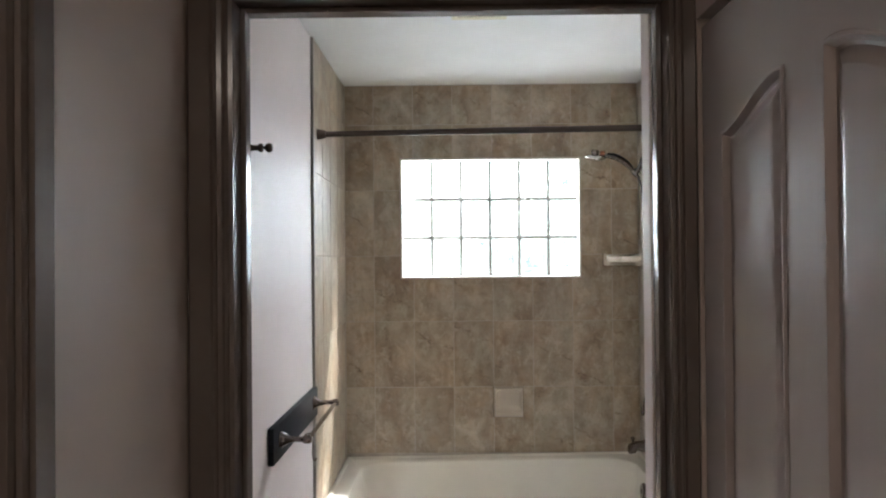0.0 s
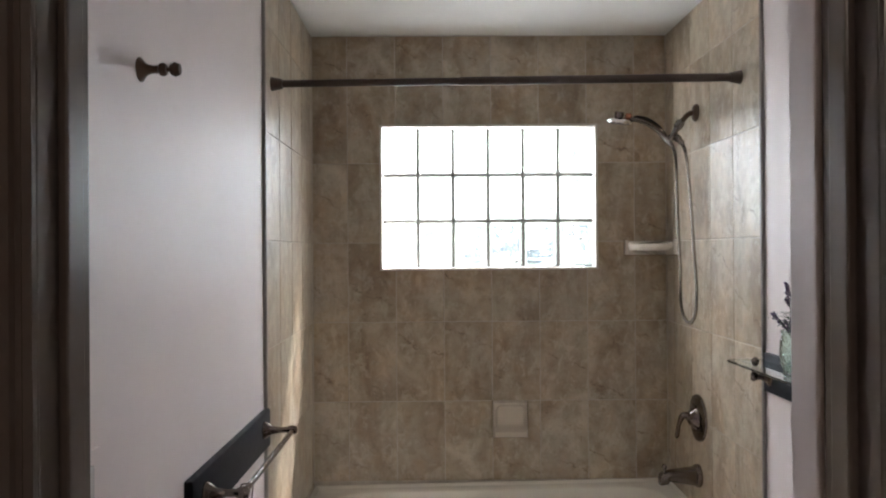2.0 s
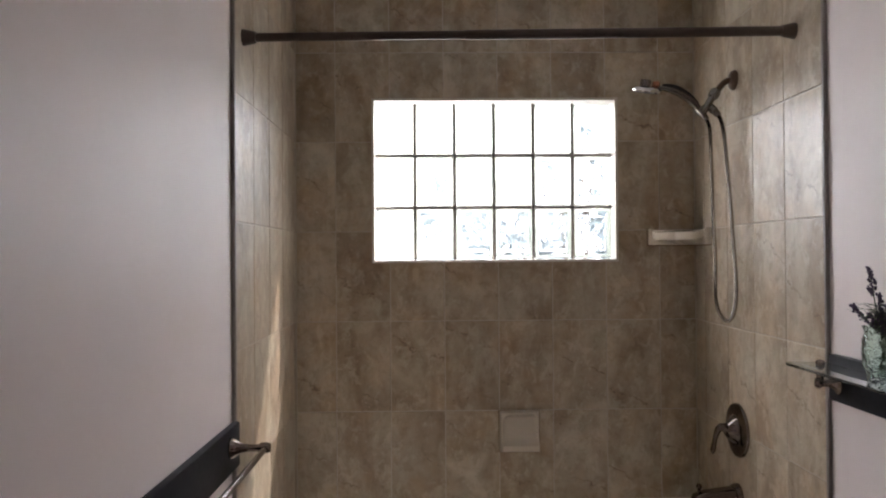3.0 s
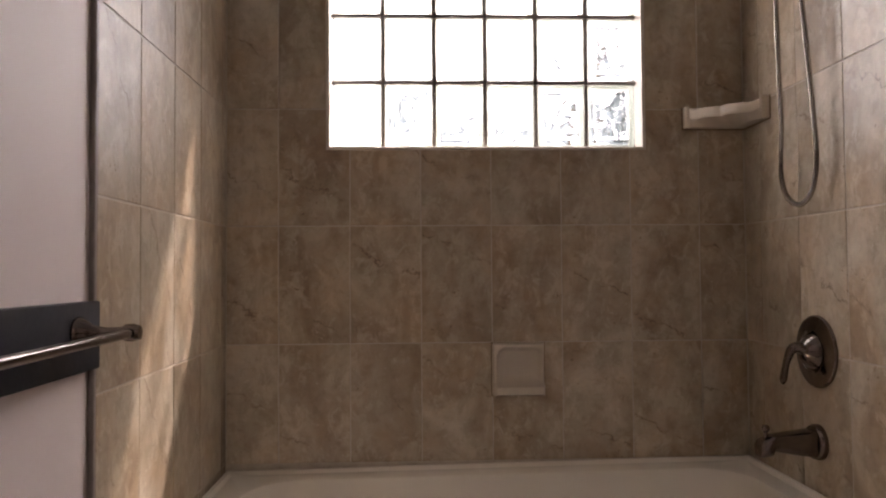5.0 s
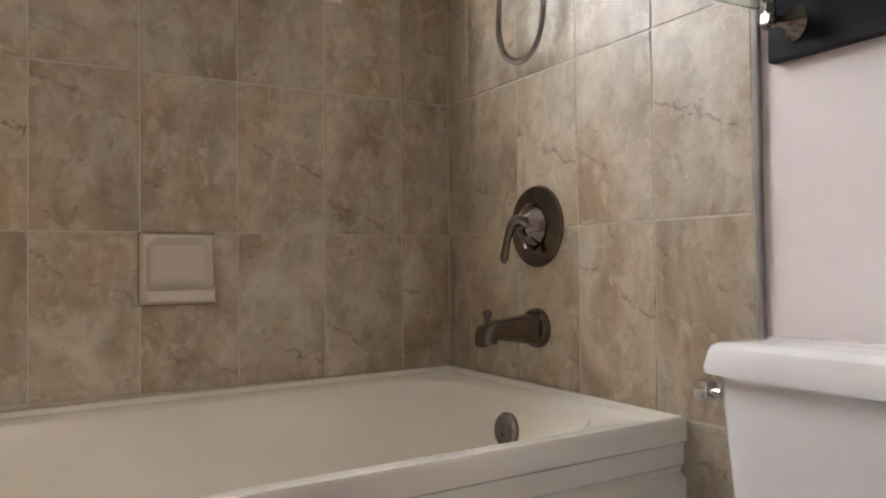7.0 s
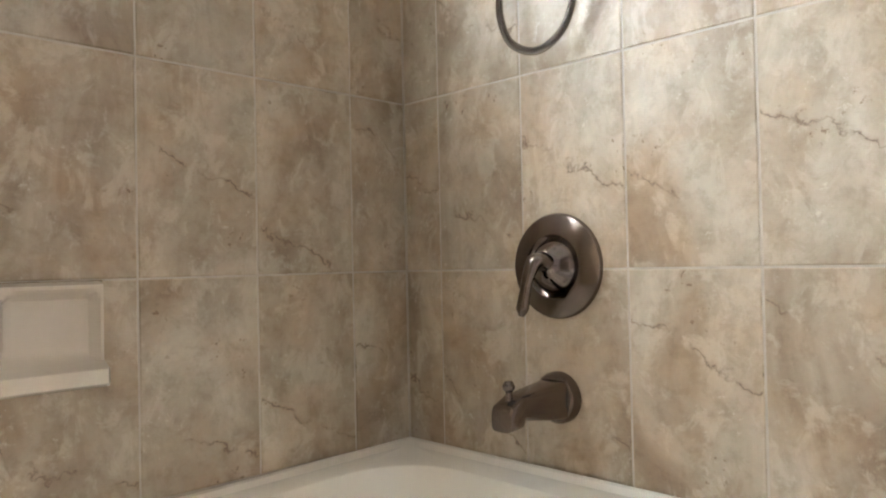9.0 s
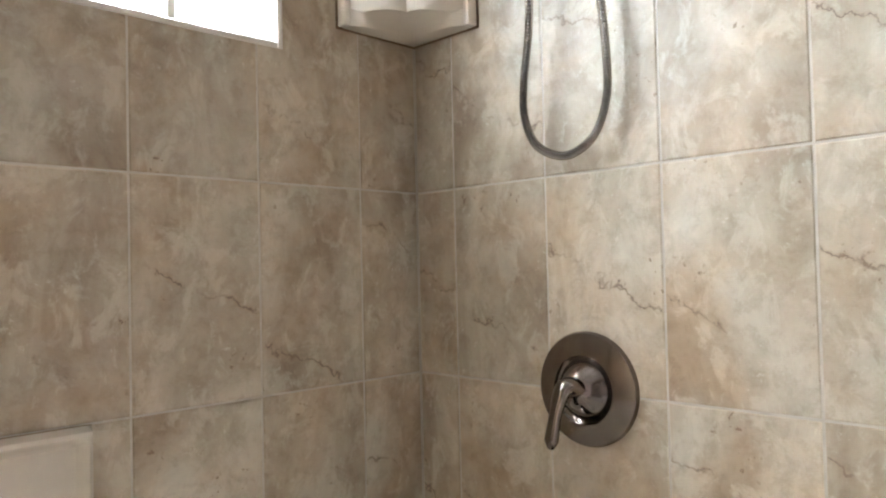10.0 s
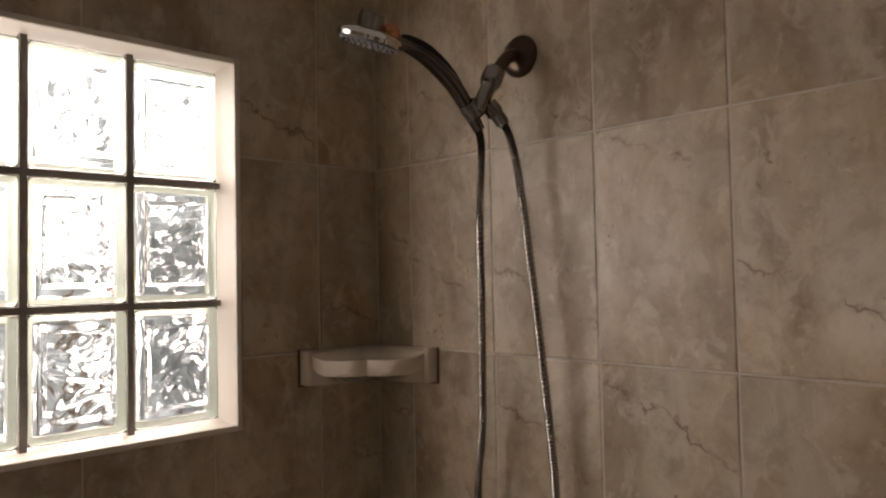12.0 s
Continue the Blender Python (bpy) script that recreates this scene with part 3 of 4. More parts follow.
def bathtub():
    tub = empty("bathtub", (0, 0, 0), "glossy cream acrylic alcove bathtub with wide rim", "bathtub")
    x0, x1, y0, y1 = 0.002, W - 0.002, -0.785, -0.002
    R = 0.527
    bm = bmesh.new()
    loops = [
        (x0, x1, y0, y1, 0.004, R - 0.030), (x0, x1, y0, y1, 0.004, R + 0.004), (x0 + 0.004, x1 - 0.004, y0 + 0.004, y1 - 0.004, 0.006, R + 0.010),
        (x0 + 0.014, x1 - 0.014, y0 + 0.012, y1 - 0.014, 0.012, R + 0.009), (x0 + 0.022, x1 - 0.022, y0 + 0.020, y1 - 0.020, 0.02, R),
        (x0 + 0.075, x1 - 0.055, y0 + 0.070, y1 - 0.052, 0.13, R - 0.002), (x0 + 0.088, x1 - 0.066, y0 + 0.080, y1 - 0.062, 0.14, R - 0.008),
        (x0 + 0.096, x1 - 0.073, y0 + 0.088, y1 - 0.070, 0.15, R - 0.03), (x0 + 0.14, x1 - 0.092, y0 + 0.105, y1 - 0.09, 0.16, R - 0.20),
        (x0 + 0.20, x1 - 0.13, y0 + 0.13, y1 - 0.12, 0.16, R - 0.34), (x0 + 0.30, x1 - 0.22, y0 + 0.19, y1 - 0.18, 0.14, R - 0.39)]
    rings = [[bm.verts.new(p) for p in rounded_loop(a, b, c, d, r, z)] for a, b, c, d, r, z in loops]
    for a, b in zip(rings, rings[1:]):
        for k in range(len(a)):
            bm.faces.new((a[k], a[(k + 1) % len(a)], b[(k + 1) % len(a)], b[k]))
    bm.faces.new(rings[-1])
    part("basin", bm, M_TUB, tub)
    # apron: stepped front panel
    prof = [(y0, R - 0.030), (y0 + 0.010, R - 0.036), (y0 + 0.010, R - 0.070), (y0 + 0.016, R - 0.076), (y0 + 0.018, R - 0.086), (y0 + 0.006, R - 0.094), (y0 + 0.006, 0.05), (y0 + 0.014, FLOOR), (y0 + 0.06, FLOOR), (y0 + 0.06, R - 0.030)]
    bm = bmesh.new()
    add_prism(bm, prof, lambda u, v, d: Vector((x0 + (x1 - x0) * d, u, v)))
    part("apron", bm, M_TUB, tub, "", False)
    part("overflow_plate", lathe_bm([(0.038, -0.03), (0.038, 0.006), (0.033, 0.012), (0.012, 0.013), (0.010, 0.010), (0, 0.010)], (W - 0.082, -0.372, 0.447), (-1, 0, 0.12), 28), M_NICKEL, tub, "brushed nickel overflow plate")
    part("drain", lathe_bm([(0.035, -0.004), (0.035, 0.003), (0.02, 0.004), (0, 0.002)], (1.18, -0.385, R - 0.388), (0, 0, 1), 24), M_NICKEL, tub, "brushed nickel drain")
    tub.matrix_basis = Matrix.Translation((W, 0, R)) @ pose(0, 0, 0, 0, -0.8, 0) @ Matrix.Translation((-W, 0, -R))


bathtub()


# ---- soap dish ----
def soap_dish():
    dish = empty("soap_dish", (0, 0, 0), "cream glazed ceramic soap dish set in the tiles", "soap dish")
    x0, x1, z0, z1 = 0.764, 0.918, 0.717, 0.871
    bm = bmesh.new()
    n = 30

    def depth(u, v):
        """How far the face stands out: a raised border, an arched hollow and a rolled lip below it."""
        du = max(0.0, (0.26 - u) / 0.20 if u < 0.5 else (u - 0.80) / 0.15)
        top = 0.935 - 0.19 * du ** 2.4
        side = min(u - 0.06, 0.95 - u)
        inside = min(side, top - v)
        f = min(1.0, max(0.0, inside / 0.10))
        d = 0.026 - 0.023 * f * f * (3 - 2 * f)
        if v < 0.40:
            g = min(1.0, max(0.0, (0.40 - v) / 0.19))
            d = max(d, 0.003 + 0.049 * g ** 2.6)
        if v < 0.05:
            d *= 0.80 + 4.0 * v
        e = min(u, 1 - u, v, 1 - v)
        return d * min(1.0, 0.55 + e / 0.05 * 0.45) if e > 0 else 0.0

    grid = [[bm.verts.new((x0 + (x1 - x0) * i / n, -depth(i / n, j / n), z0 + (z1 - z0) * j / n)) for j in range(n + 1)] for i in range(n + 1)]
    for i in range(n):
        for j in range(n):
            bm.faces.new((grid[i][j], grid[i + 1][j], grid[i + 1][j + 1], grid[i][j + 1]))
    ring = [grid[i][0] for i in range(n + 1)] + [grid[n][j] for j in range(1, n + 1)] + [grid[i][n] for i in range(n - 1, -1, -1)] + [grid[0][j] for j in range(n - 1, 0, -1)]
    bm.faces.new(ring)
    part("dish", bm, M_CERAMIC, dish)
    part("joint", box_bm((x0 - 0.0022, -0.0012, z0 - 0.0012), (x1 + 0.0004, 0.0, z1 + 0.0004)), M_CAULK, dish, "brown joint round the dish", False)


soap_dish()


# ---- corner shelf ----
def corner_shelf():
    sh = empty("corner_shelf", (0, 0, 0), "cream glazed ceramic corner shelf on the tiled walls", "shelf")
    SLOPE = 0.014
    a, b, zt, zb = 0.183, 0.166, 1.553, 1.494
    cx, cy = W, 0.0
    front = []
    for k in range(17):
        f = k / 16
        bul = 0.034 * math.sin(math.pi * f) ** 0.6 + 0.005 * math.sin(2 * math.pi * f) ** 2 - 0.012 * math.exp(-((f - 0.5) / 0.06) ** 2)
        p = Vector((cx - a + 0.012, cy - 0.022)).lerp(Vector((cx - 0.022, cy - b + 0.012)), f)
        out = Vector((-1, -1)).normalized()
        front.append((p.x + out.x * bul, p.y + out.y * bul))
    outline = [(cx - 0.001, cy - 0.001), (cx - a + 0.012, cy - 0.001)] + front + [(cx - 0.001, cy - b + 0.012)]
    bm = bmesh.new()
    last = len(front) - 1
    lift = [1.0, 1.0] + [1 - min(1.0, 12.0 * (k / last) * (1 - k / last)) for k in range(last + 1)] + [1.0]
    pull = [0.0, 0.0] + [min(1.0, 5.0 * (k / last) * (1 - k / last)) for k in range(last + 1)] + [0.0]
    levels = [(0.50, zb), (0.90, zt - 0.042), (0.97, zt - 0.041), (1.0, zt - 0.035), (1.0, zt - 0.018), (0.985, zt - 0.013), (0.95, zt - 0.013), (0.72, zt - 0.009), (0.4, zt - 0.004)]
    rings = []
    for s, z in levels:
        ring = []
        for (x, y), p, up in zip(outline, pull, lift):
            q = 1 - p * (1 - s)
            rise = SLOPE * up * min(1.0, (zt - z) / 0.026)
            ring.append(bm.verts.new((cx - 0.001 + (x - cx + 0.001) * q, cy - 0.001 + (y - cy + 0.001) * q, z if z == zb else z + rise)))
        rings.append(ring)
    for r0, r1 in zip(rings, rings[1:]):
        for k in range(len(r0)):
            bm.faces.new((r0[k], r0[(k + 1) % len(r0)], r1[(k + 1) % len(r0)], r1[k]))
    bm.faces.new(rings[0])
    bm.faces.new(rings[-1])
    part("tray", bm, M_CERAMIC, sh)
    part("end_plate", box_bm((cx - a, -0.024, zb), (cx - a + 0.014, 0.0, zt + 0.004), 0.004), M_CERAMIC, sh)
    part("end_plate", box_bm((cx - 0.024, -b, zb), (cx, -b + 0.014, zt + 0.004), 0.004), M_CERAMIC, sh)
    bm = box_bm((cx - a - 0.003, -0.002, zb - 0.003), (cx - 0.002, 0.0, zb + 0.001))
    add_box(bm, (cx - 0.002, -b - 0.003, zb - 0.003), (cx, 0.0, zb + 0.001))
    add_box(bm, (cx - 0.002, -b - 0.003, zb + 0.001), (cx, -b, zt + 0.004))
    add_box(bm, (cx - a - 0.003, -0.002, zb + 0.001), (cx - a, 0.0, zt + 0.004))
    part("joint", bm, M_CAULK, sh, "brown joint under the shelf", False)


corner_shelf()


# ---- shower fittings ----
def mixer_valve():
    v = empty("shower_valve", (0, 0, 0), "brushed nickel shower valve with curved lever on tiles", "valve")
    c = (W, -0.378, 0.877)
    part("escutcheon", lathe_bm([(0.0885, 0), (0.0885, 0.004), (0.086, 0.008), (0.058, 0.016), (0.053, 0.0165), (0.049, 0.013), (0.040, 0.009), (0.0, 0.008)], c, (-1, 0, 0), 64), M_NICKEL, v)
    part("hub", lathe_bm([(0.047, 0.008), (0.044, 0.016), (0.036, 0.026), (0.027, 0.036), (0.018, 0.043), (0, 0.046)], c, (-1, 0, 0), 40), M_NICKEL, v)
    x = W
    pts = curve_points([(x - 0.030, -0.378, 0.880), (x - 0.050, -0.377, 0.887), (x - 0.064, -0.375, 0.881), (x - 0.073, -0.370, 0.854), (x - 0.077, -0.366, 0.826), (x - 0.081, -0.363, 0.797)], 9)
    part("lever", tube_bm(pts, lambda f: (0.0235 - 0.0135 * min(1, f * 1.5) + 0.0035 * max(0, f - 0.6) / 0.4) * (1 - max(0, f - 0.92) * 8), 18, 0.72, (0, 1, 0)), M_NICKEL, v)


def tub_spout():
    s = empty("tub_spout", (0, 0, 0), "brushed nickel tub spout with diverter knob", "spout")
    c = Vector((W, -0.376, 0.658))
    part("flange", lathe_bm([(0.043, 0), (0.043, 0.010), (0.039, 0.018), (0.034, 0.020), (0, 0.021)], c, (-1, 0, 0), 40), M_NICKEL, s)
    # body: squared section that narrows towards the mouth
    bm = bmesh.new()
    rings = []
    for d, w, zt, zb in ((0.015, 0.031, 0.032, -0.034), (0.05, 0.028, 0.028, -0.030), (0.10, 0.024, 0.022, -0.022), (0.118, 0.023, 0.020, -0.018), (0.122, 0.023, 0.019, -0.030), (0.147, 0.022, 0.008, -0.033), (0.151, 0.020, 0.000, -0.033)):
        ring = []
        zc, hh = (zt + zb) / 2, (zt - zb) / 2
        for k in range(24):
            a = 2 * math.pi * k / 24
            ca, sa = math.cos(a), math.sin(a)
            e = 0.46
            ring.append(bm.verts.new((c.x - d, c.y + w * math.copysign(abs(ca) ** e, ca), c.z + zc + hh * math.copysign(abs(sa) ** e, sa))))
        rings.append(ring)
    for a, b in zip(rings, rings[1:]):
        for k in range(24):
            bm.faces.new((a[k], a[(k + 1) % 24], b[(k + 1) % 24], b[k]))
    bm.faces.new(rings[0])
    bm.faces.new(rings[-1])
    part("body", bm, M_NICKEL, s)
    part("diverter_knob", lathe_bm([(0.006, -0.006), (0.005, 0.010), (0.009, 0.014), (0.010, 0.020), (0.006, 0.027), (0, 0.028)], (c.x - 0.132, c.y, c.z + 0.016), (0, 0, 1), 20), M_NICKEL, s)


def hand_shower():
    s = empty("hand_shower", (0, 0, 0), "dark nickel hand shower on a wall arm with metal hose", "shower")
    part("wall_flange", lathe_bm([(0.034, 0), (0.034, 0.004), (0.028, 0.012), (0.016, 0.016), (0, 0.017)], (W, -0.375, 2.035), (-1, 0, 0), 32), M_BRONZE, s)
    part("arm", tube_bm(curve_points([(W, -0.375, 2.037), (1.492, -0.374, 2.030), (1.470, -0.372, 2.008), (1.452, -0.371, 1.985)], 6), 0.0105, 16), M_BRONZE, s)
    way = Vector((-0.40, 0.02, -0.68)).normalized()
    part("swivel_nut", lathe_bm([(0.012, -0.018), (0.017, -0.013), (0.018, 0.006), (0.015, 0.014), (0.012, 0.018)], (1.455, -0.371, 1.990), way, 10), M_GREYPL, s, "grey swivel nut")
    holder = lathe_bm([(0.012, 0), (0.012, 0.03), (0.013, 0.045), (0.010, 0.058)], (1.449, -0.371, 1.980), way, 20)
    add_lathe(holder, [(0.0155, 0), (0.0165, 0.016), (0.015, 0.024), (0.0125, 0.024), (0.012, 0.0)], (1.425, -0.362, 1.928), (-0.55, 0.10, 0.62), 20)
    part("holder", holder, M_GREYPL, s, "grey hose connector and holder")
    part("hose_nut", lathe_bm([(0.013, -0.002), (0.014, 0.016), (0.011, 0.020), (0.011, 0.034), (0.008, 0.040)], (1.442, -0.374, 1.945), (0.55, -0.25, -0.70), 12), M_GREYPL, s, "grey hose nut")
    # handle
    pts = curve_points([(1.434, -0.360, 1.908), (1.412, -0.358, 1.938), (1.380, -0.356, 1.972), (1.338, -0.352, 2.000), (1.300, -0.349, 2.013), (1.275, -0.346, 2.016)], 7)
    part("handle", tube_bm(pts, lambda f: 0.0105 + 0.0035 * math.sin(math.pi * min(1, f * 1.15)) ** 1.5, 18, 0.8, (0, 1, 0)), M_DARKCHROME, s, "dark chrome handle")
    up = [p + Vector((0.004, 0, 0.010)) for p in pts[9:33]]
    part("grip", tube_bm(up, lambda f: 0.0085 * math.sin(math.pi * (0.1 + 0.8 * f)), 10, 1.3, (0, 1, 0)), M_BLACK, s, "black grip inlay")
    head_way = Vector((-0.10, 0.33, -1)).normalized()
    hc = Vector((1.237, -0.342, 2.014))
    head = part("head", lathe_bm([(0.012, -0.011), (0.036, -0.008), (0.046, -0.003), (0.0485, 0.002), (0.047, 0.007), (0.041, 0.008)], hc, head_way, 36), M_CHROME, s, "chrome shower head")
    part("spray_plate", lathe_bm([(0.041, 0.004), (0.041, 0.0095), (0.030, 0.011), (0, 0.011)], hc, head_way, 32), M_NOZZLE, head, "dark spray plate")
    bm = bmesh.new()
    across = head_way.orthogonal().normalized()
    along = head_way.cross(across)
    for ring, cnt in ((0.010, 7), (0.019, 13), (0.028, 19), (0.036, 25)):
        for k in range(cnt):
            a = 2 * math.pi * k / cnt
            add_lathe(bm, [(0.0016, -0.002), (0.0015, 0.0015), (0.0009, 0.003)], hc + head_way * 0.010 + (across * math.cos(a) + along * math.sin(a)) * ring, head_way, 6)
    part("nozzles", bm, M_GREYPL, head, "small grey spray nozzles", False)
    part("spray_selector", lathe_bm([(0.016, 0.006), (0.018, 0.022), (0.017, 0.032), (0, 0.033)], hc + Vector((-0.006, 0, 0.0)), -head_way, 24), M_GREYPL, head, "grey spray selector")
    part("neck", lathe_bm([(0.010, -0.006), (0.014, 0.0), (0.013, 0.014), (0.009, 0.018)], hc + Vector((0.026, -0.003, 0.012)), (0.9, -0.1, 0.10), 16), M_COPPER, head, "copper coloured neck")
    # hose loop
    loop = [(1.426, -0.3595, 1.920), (1.440, -0.357, 1.895), (1.448, -0.350, 1.86), (1.455, -0.338, 1.78), (1.462, -0.330, 1.60), (1.474, -0.316, 1.45), (1.480, -0.298, 1.36), (1.482, -0.297, 1.305), (1.485, -0.318, 1.258), (1.488, -0.369, 1.236),
            (1.490, -0.418, 1.258), (1.490, -0.443, 1.31), (1.490, -0.445, 1.38), (1.486, -0.436, 1.50), (1.482, -0.421, 1.66), (1.476, -0.404, 1.82), (1.470, -0.393, 1.89), (1.460, -0.383, 1.922)]
    path = curve_points(loop, 110)
    part("hose", tube_bm(path, lambda f: 0.0064 + 0.0007 * math.sin(f * 2350), 10), M_HOSE, s, "ribbed metal shower hose")


M_DARKCHROME = brushed("dark_chrome", (0.16, 0.14, 0.13), 0.15)
M_COPPER = brushed("copper", (0.50, 0.22, 0.13), 0.25)
M_HOSE = brushed("steel_hose", (0.34, 0.315, 0.29), 0.2)
mixer_valve()
tub_spout()
hand_shower()


# ---- curtain rod ----
def shower_rod():
    r = empty("shower_curtain_rod", (0, 0, 0), "dark bronze telescoping shower curtain rod without curtain", "curtain rod")
    y, za, zb = -0.780, 2.060, 2.075
    a, b = Vector((0.0, y, za)), Vector((W, y, zb))
    part("outer_tube", tube_bm([a.lerp(b, 0.01), a.lerp(b, 0.40)], 0.0118, 20), M_ROD, r)
    part("inner_tube", tube_bm([a.lerp(b, 0.40), a.lerp(b, 0.99)], 0.0138, 20), M_ROD, r)
    for p, w in ((a, (1, 0, 0)), (b, (-1, 0, 0))):
        part("end_cap", lathe_bm([(0.023, 0), (0.022, 0.006), (0.017, 0.030), (0.0155, 0.036)], p, w, 24), M_ROD, r)


shower_rod()


# ---- towel rack and hook on the white wall ----
def turned_post(bm, at, way, length, wide=1.0):
    k = length / 0.085
    return add_lathe(bm, [(r * wide, d) for r, d in [(0.026, 0), (0.026, 0.004 * k), (0.021, 0.010 * k), (0.012, 0.022 * k), (0.0085, 0.040 * k), (0.009, 0.058 * k), (0.0135, 0.064 * k), (0.0145, 0.074 * k), (0.011, 0.083 * k), (0, 0.085 * k)]], at, way, 24)


def towel_rack():
    r = empty("towel_rack", (0, 0, 0), "black wooden board with a nickel towel bar on the wall", "towel rack")
    part("backboard", box_bm((-0.010, -1.60, 0.918), (0.010, -0.868, 1.032), 0.004), M_BLACK, r)
    for y in (-0.955, -1.515):
        part("post", turned_post(bmesh.new(), (0.010, y, 0.984 if y > -1 else 0.980), (1, 0, 0), 0.100), M_NICKEL, r)
    part("bar", tube_bm([(0.096, -0.948, 0.984), (0.096, -1.522, 0.980)], 0.0075, 16), M_NICKEL, r)


def s_hook():
    pts = curve_points([(0.084, -1.49, 0.974), (0.085, -1.492, 0.991), (0.1075, -1.49, 0.990), (0.1075, -1.49, 0.965), (0.106, -1.49, 0.925), (0.111, -1.49, 0.906), (0.120, -1.49, 0.914)], 6)
    tagged(finish("s_hook", tube_bm(pts, 0.0018, 8), M_BRONZE, None, "", True), "small dark wire hook hanging on the towel bar", "hook")


def robe_hook():
    bm = turned_post(bmesh.new(), (-0.010, -1.815, 1.852), (1, 0, 0), 0.050, 0.86)
    h = empty("robe_hook", (0, 0, 0), "turned bronze robe hook on the white wall", "hook")
    part("peg", bm, M_BRONZE, h)
    part("ball", lathe_bm([(0.004, -0.006), (0.0045, 0.001), (0.0095, 0.003), (0.0135, 0.011), (0.010, 0.020), (0, 0.022)], (0.043, -1.815, 1.852), (1, 0, 0), 20), M_BRONZE, h)


def light_switch():
    w = empty("light_switch", (-0.010, -2.035, 1.156), "off-white rocker light switch plate on the painted wall", "light switch")
    y0, y1, z0, z1 = -2.070, -2.000, 1.099, 1.213
    bm = bmesh.new()
    ym0, ym1, zm0, zm1 = y0 + 0.018, y1 - 0.018, z0 + 0.024, z1 - 0.024
    for a, b in (((y0, z0), (ym0, z1)), ((ym1, z0), (y1, z1)), ((ym0, z0), (ym1, zm0)), ((ym0, zm1), (ym1, z1))):
        add_box(bm, (-0.010, a[0], a[1]), (-0.0045, b[0], b[1]))
    part("plate", bm, M_WALL, w, "", False)
    part("rocker", box_bm((-0.010, ym0 + 0.001, zm0 + 0.001), (-0.002, ym1 - 0.001, zm1 - 0.001), 0.002), M_PORC, w, "white rocker")
    for z in (z0 + 0.011, z1 - 0.011):
        part("screw", lathe_bm([(0.003, 0), (0.003, 0.001), (0, 0.0014)], (-0.0045, -2.035, z), (1, 0, 0), 12), M_NICKEL, w, "small dark screw")


towel_rack()
light_switch()
s_hook()
robe_hook()


# ---- glass shelf with a jar of lavender ----
def glass_shelf():
    s = empty("glass_shelf", (0, 0, 0), "clear glass wall shelf on a black wooden backboard", "shelf")
    part("backboard", box_bm((1.510, -1.60, 1.090), (1.530, -0.955, 1.205), 0.004), M_BLACK, s)
    out = [(1.507, -0.940), (1.425, -0.935), (1.412, -0.938), (1.405, -0.948), (1.405, -1.608), (1.412, -1.618), (1.507, -1.620)]
    bm = bmesh.new()
    add_prism(bm, out, lambda u, v, d: Vector((u, v, 1.176 + 0.007 * d)))
    pane = part("glass_pane", bm, M_SHELFGLASS, s, "greenish clear glass", False)
    pane.visible_shadow = False
    for y in (-0.990, -1.565):
        br = part("bracket", turned_post(bmesh.new(), (1.510, y - 0.012, 1.136), (-1, 0.25, 0.05), 0.055), M_NICKEL, s, "nickel shelf bracket")
        part("stem", lathe_bm([(0.008, 0), (0.009, 0.012), (0.007, 0.020), (0.011, 0.027), (0.011, 0.031)], (1.470, y, 1.143), (0, 0, 1), 16), M_NICKEL, br)
        part("screw_cap", lathe_bm([(0.011, 0), (0.011, 0.005), (0.007, 0.011), (0, 0.013)], (1.470, y, 1.1835), (0, 0, 1), 16), M_NICKEL, br)


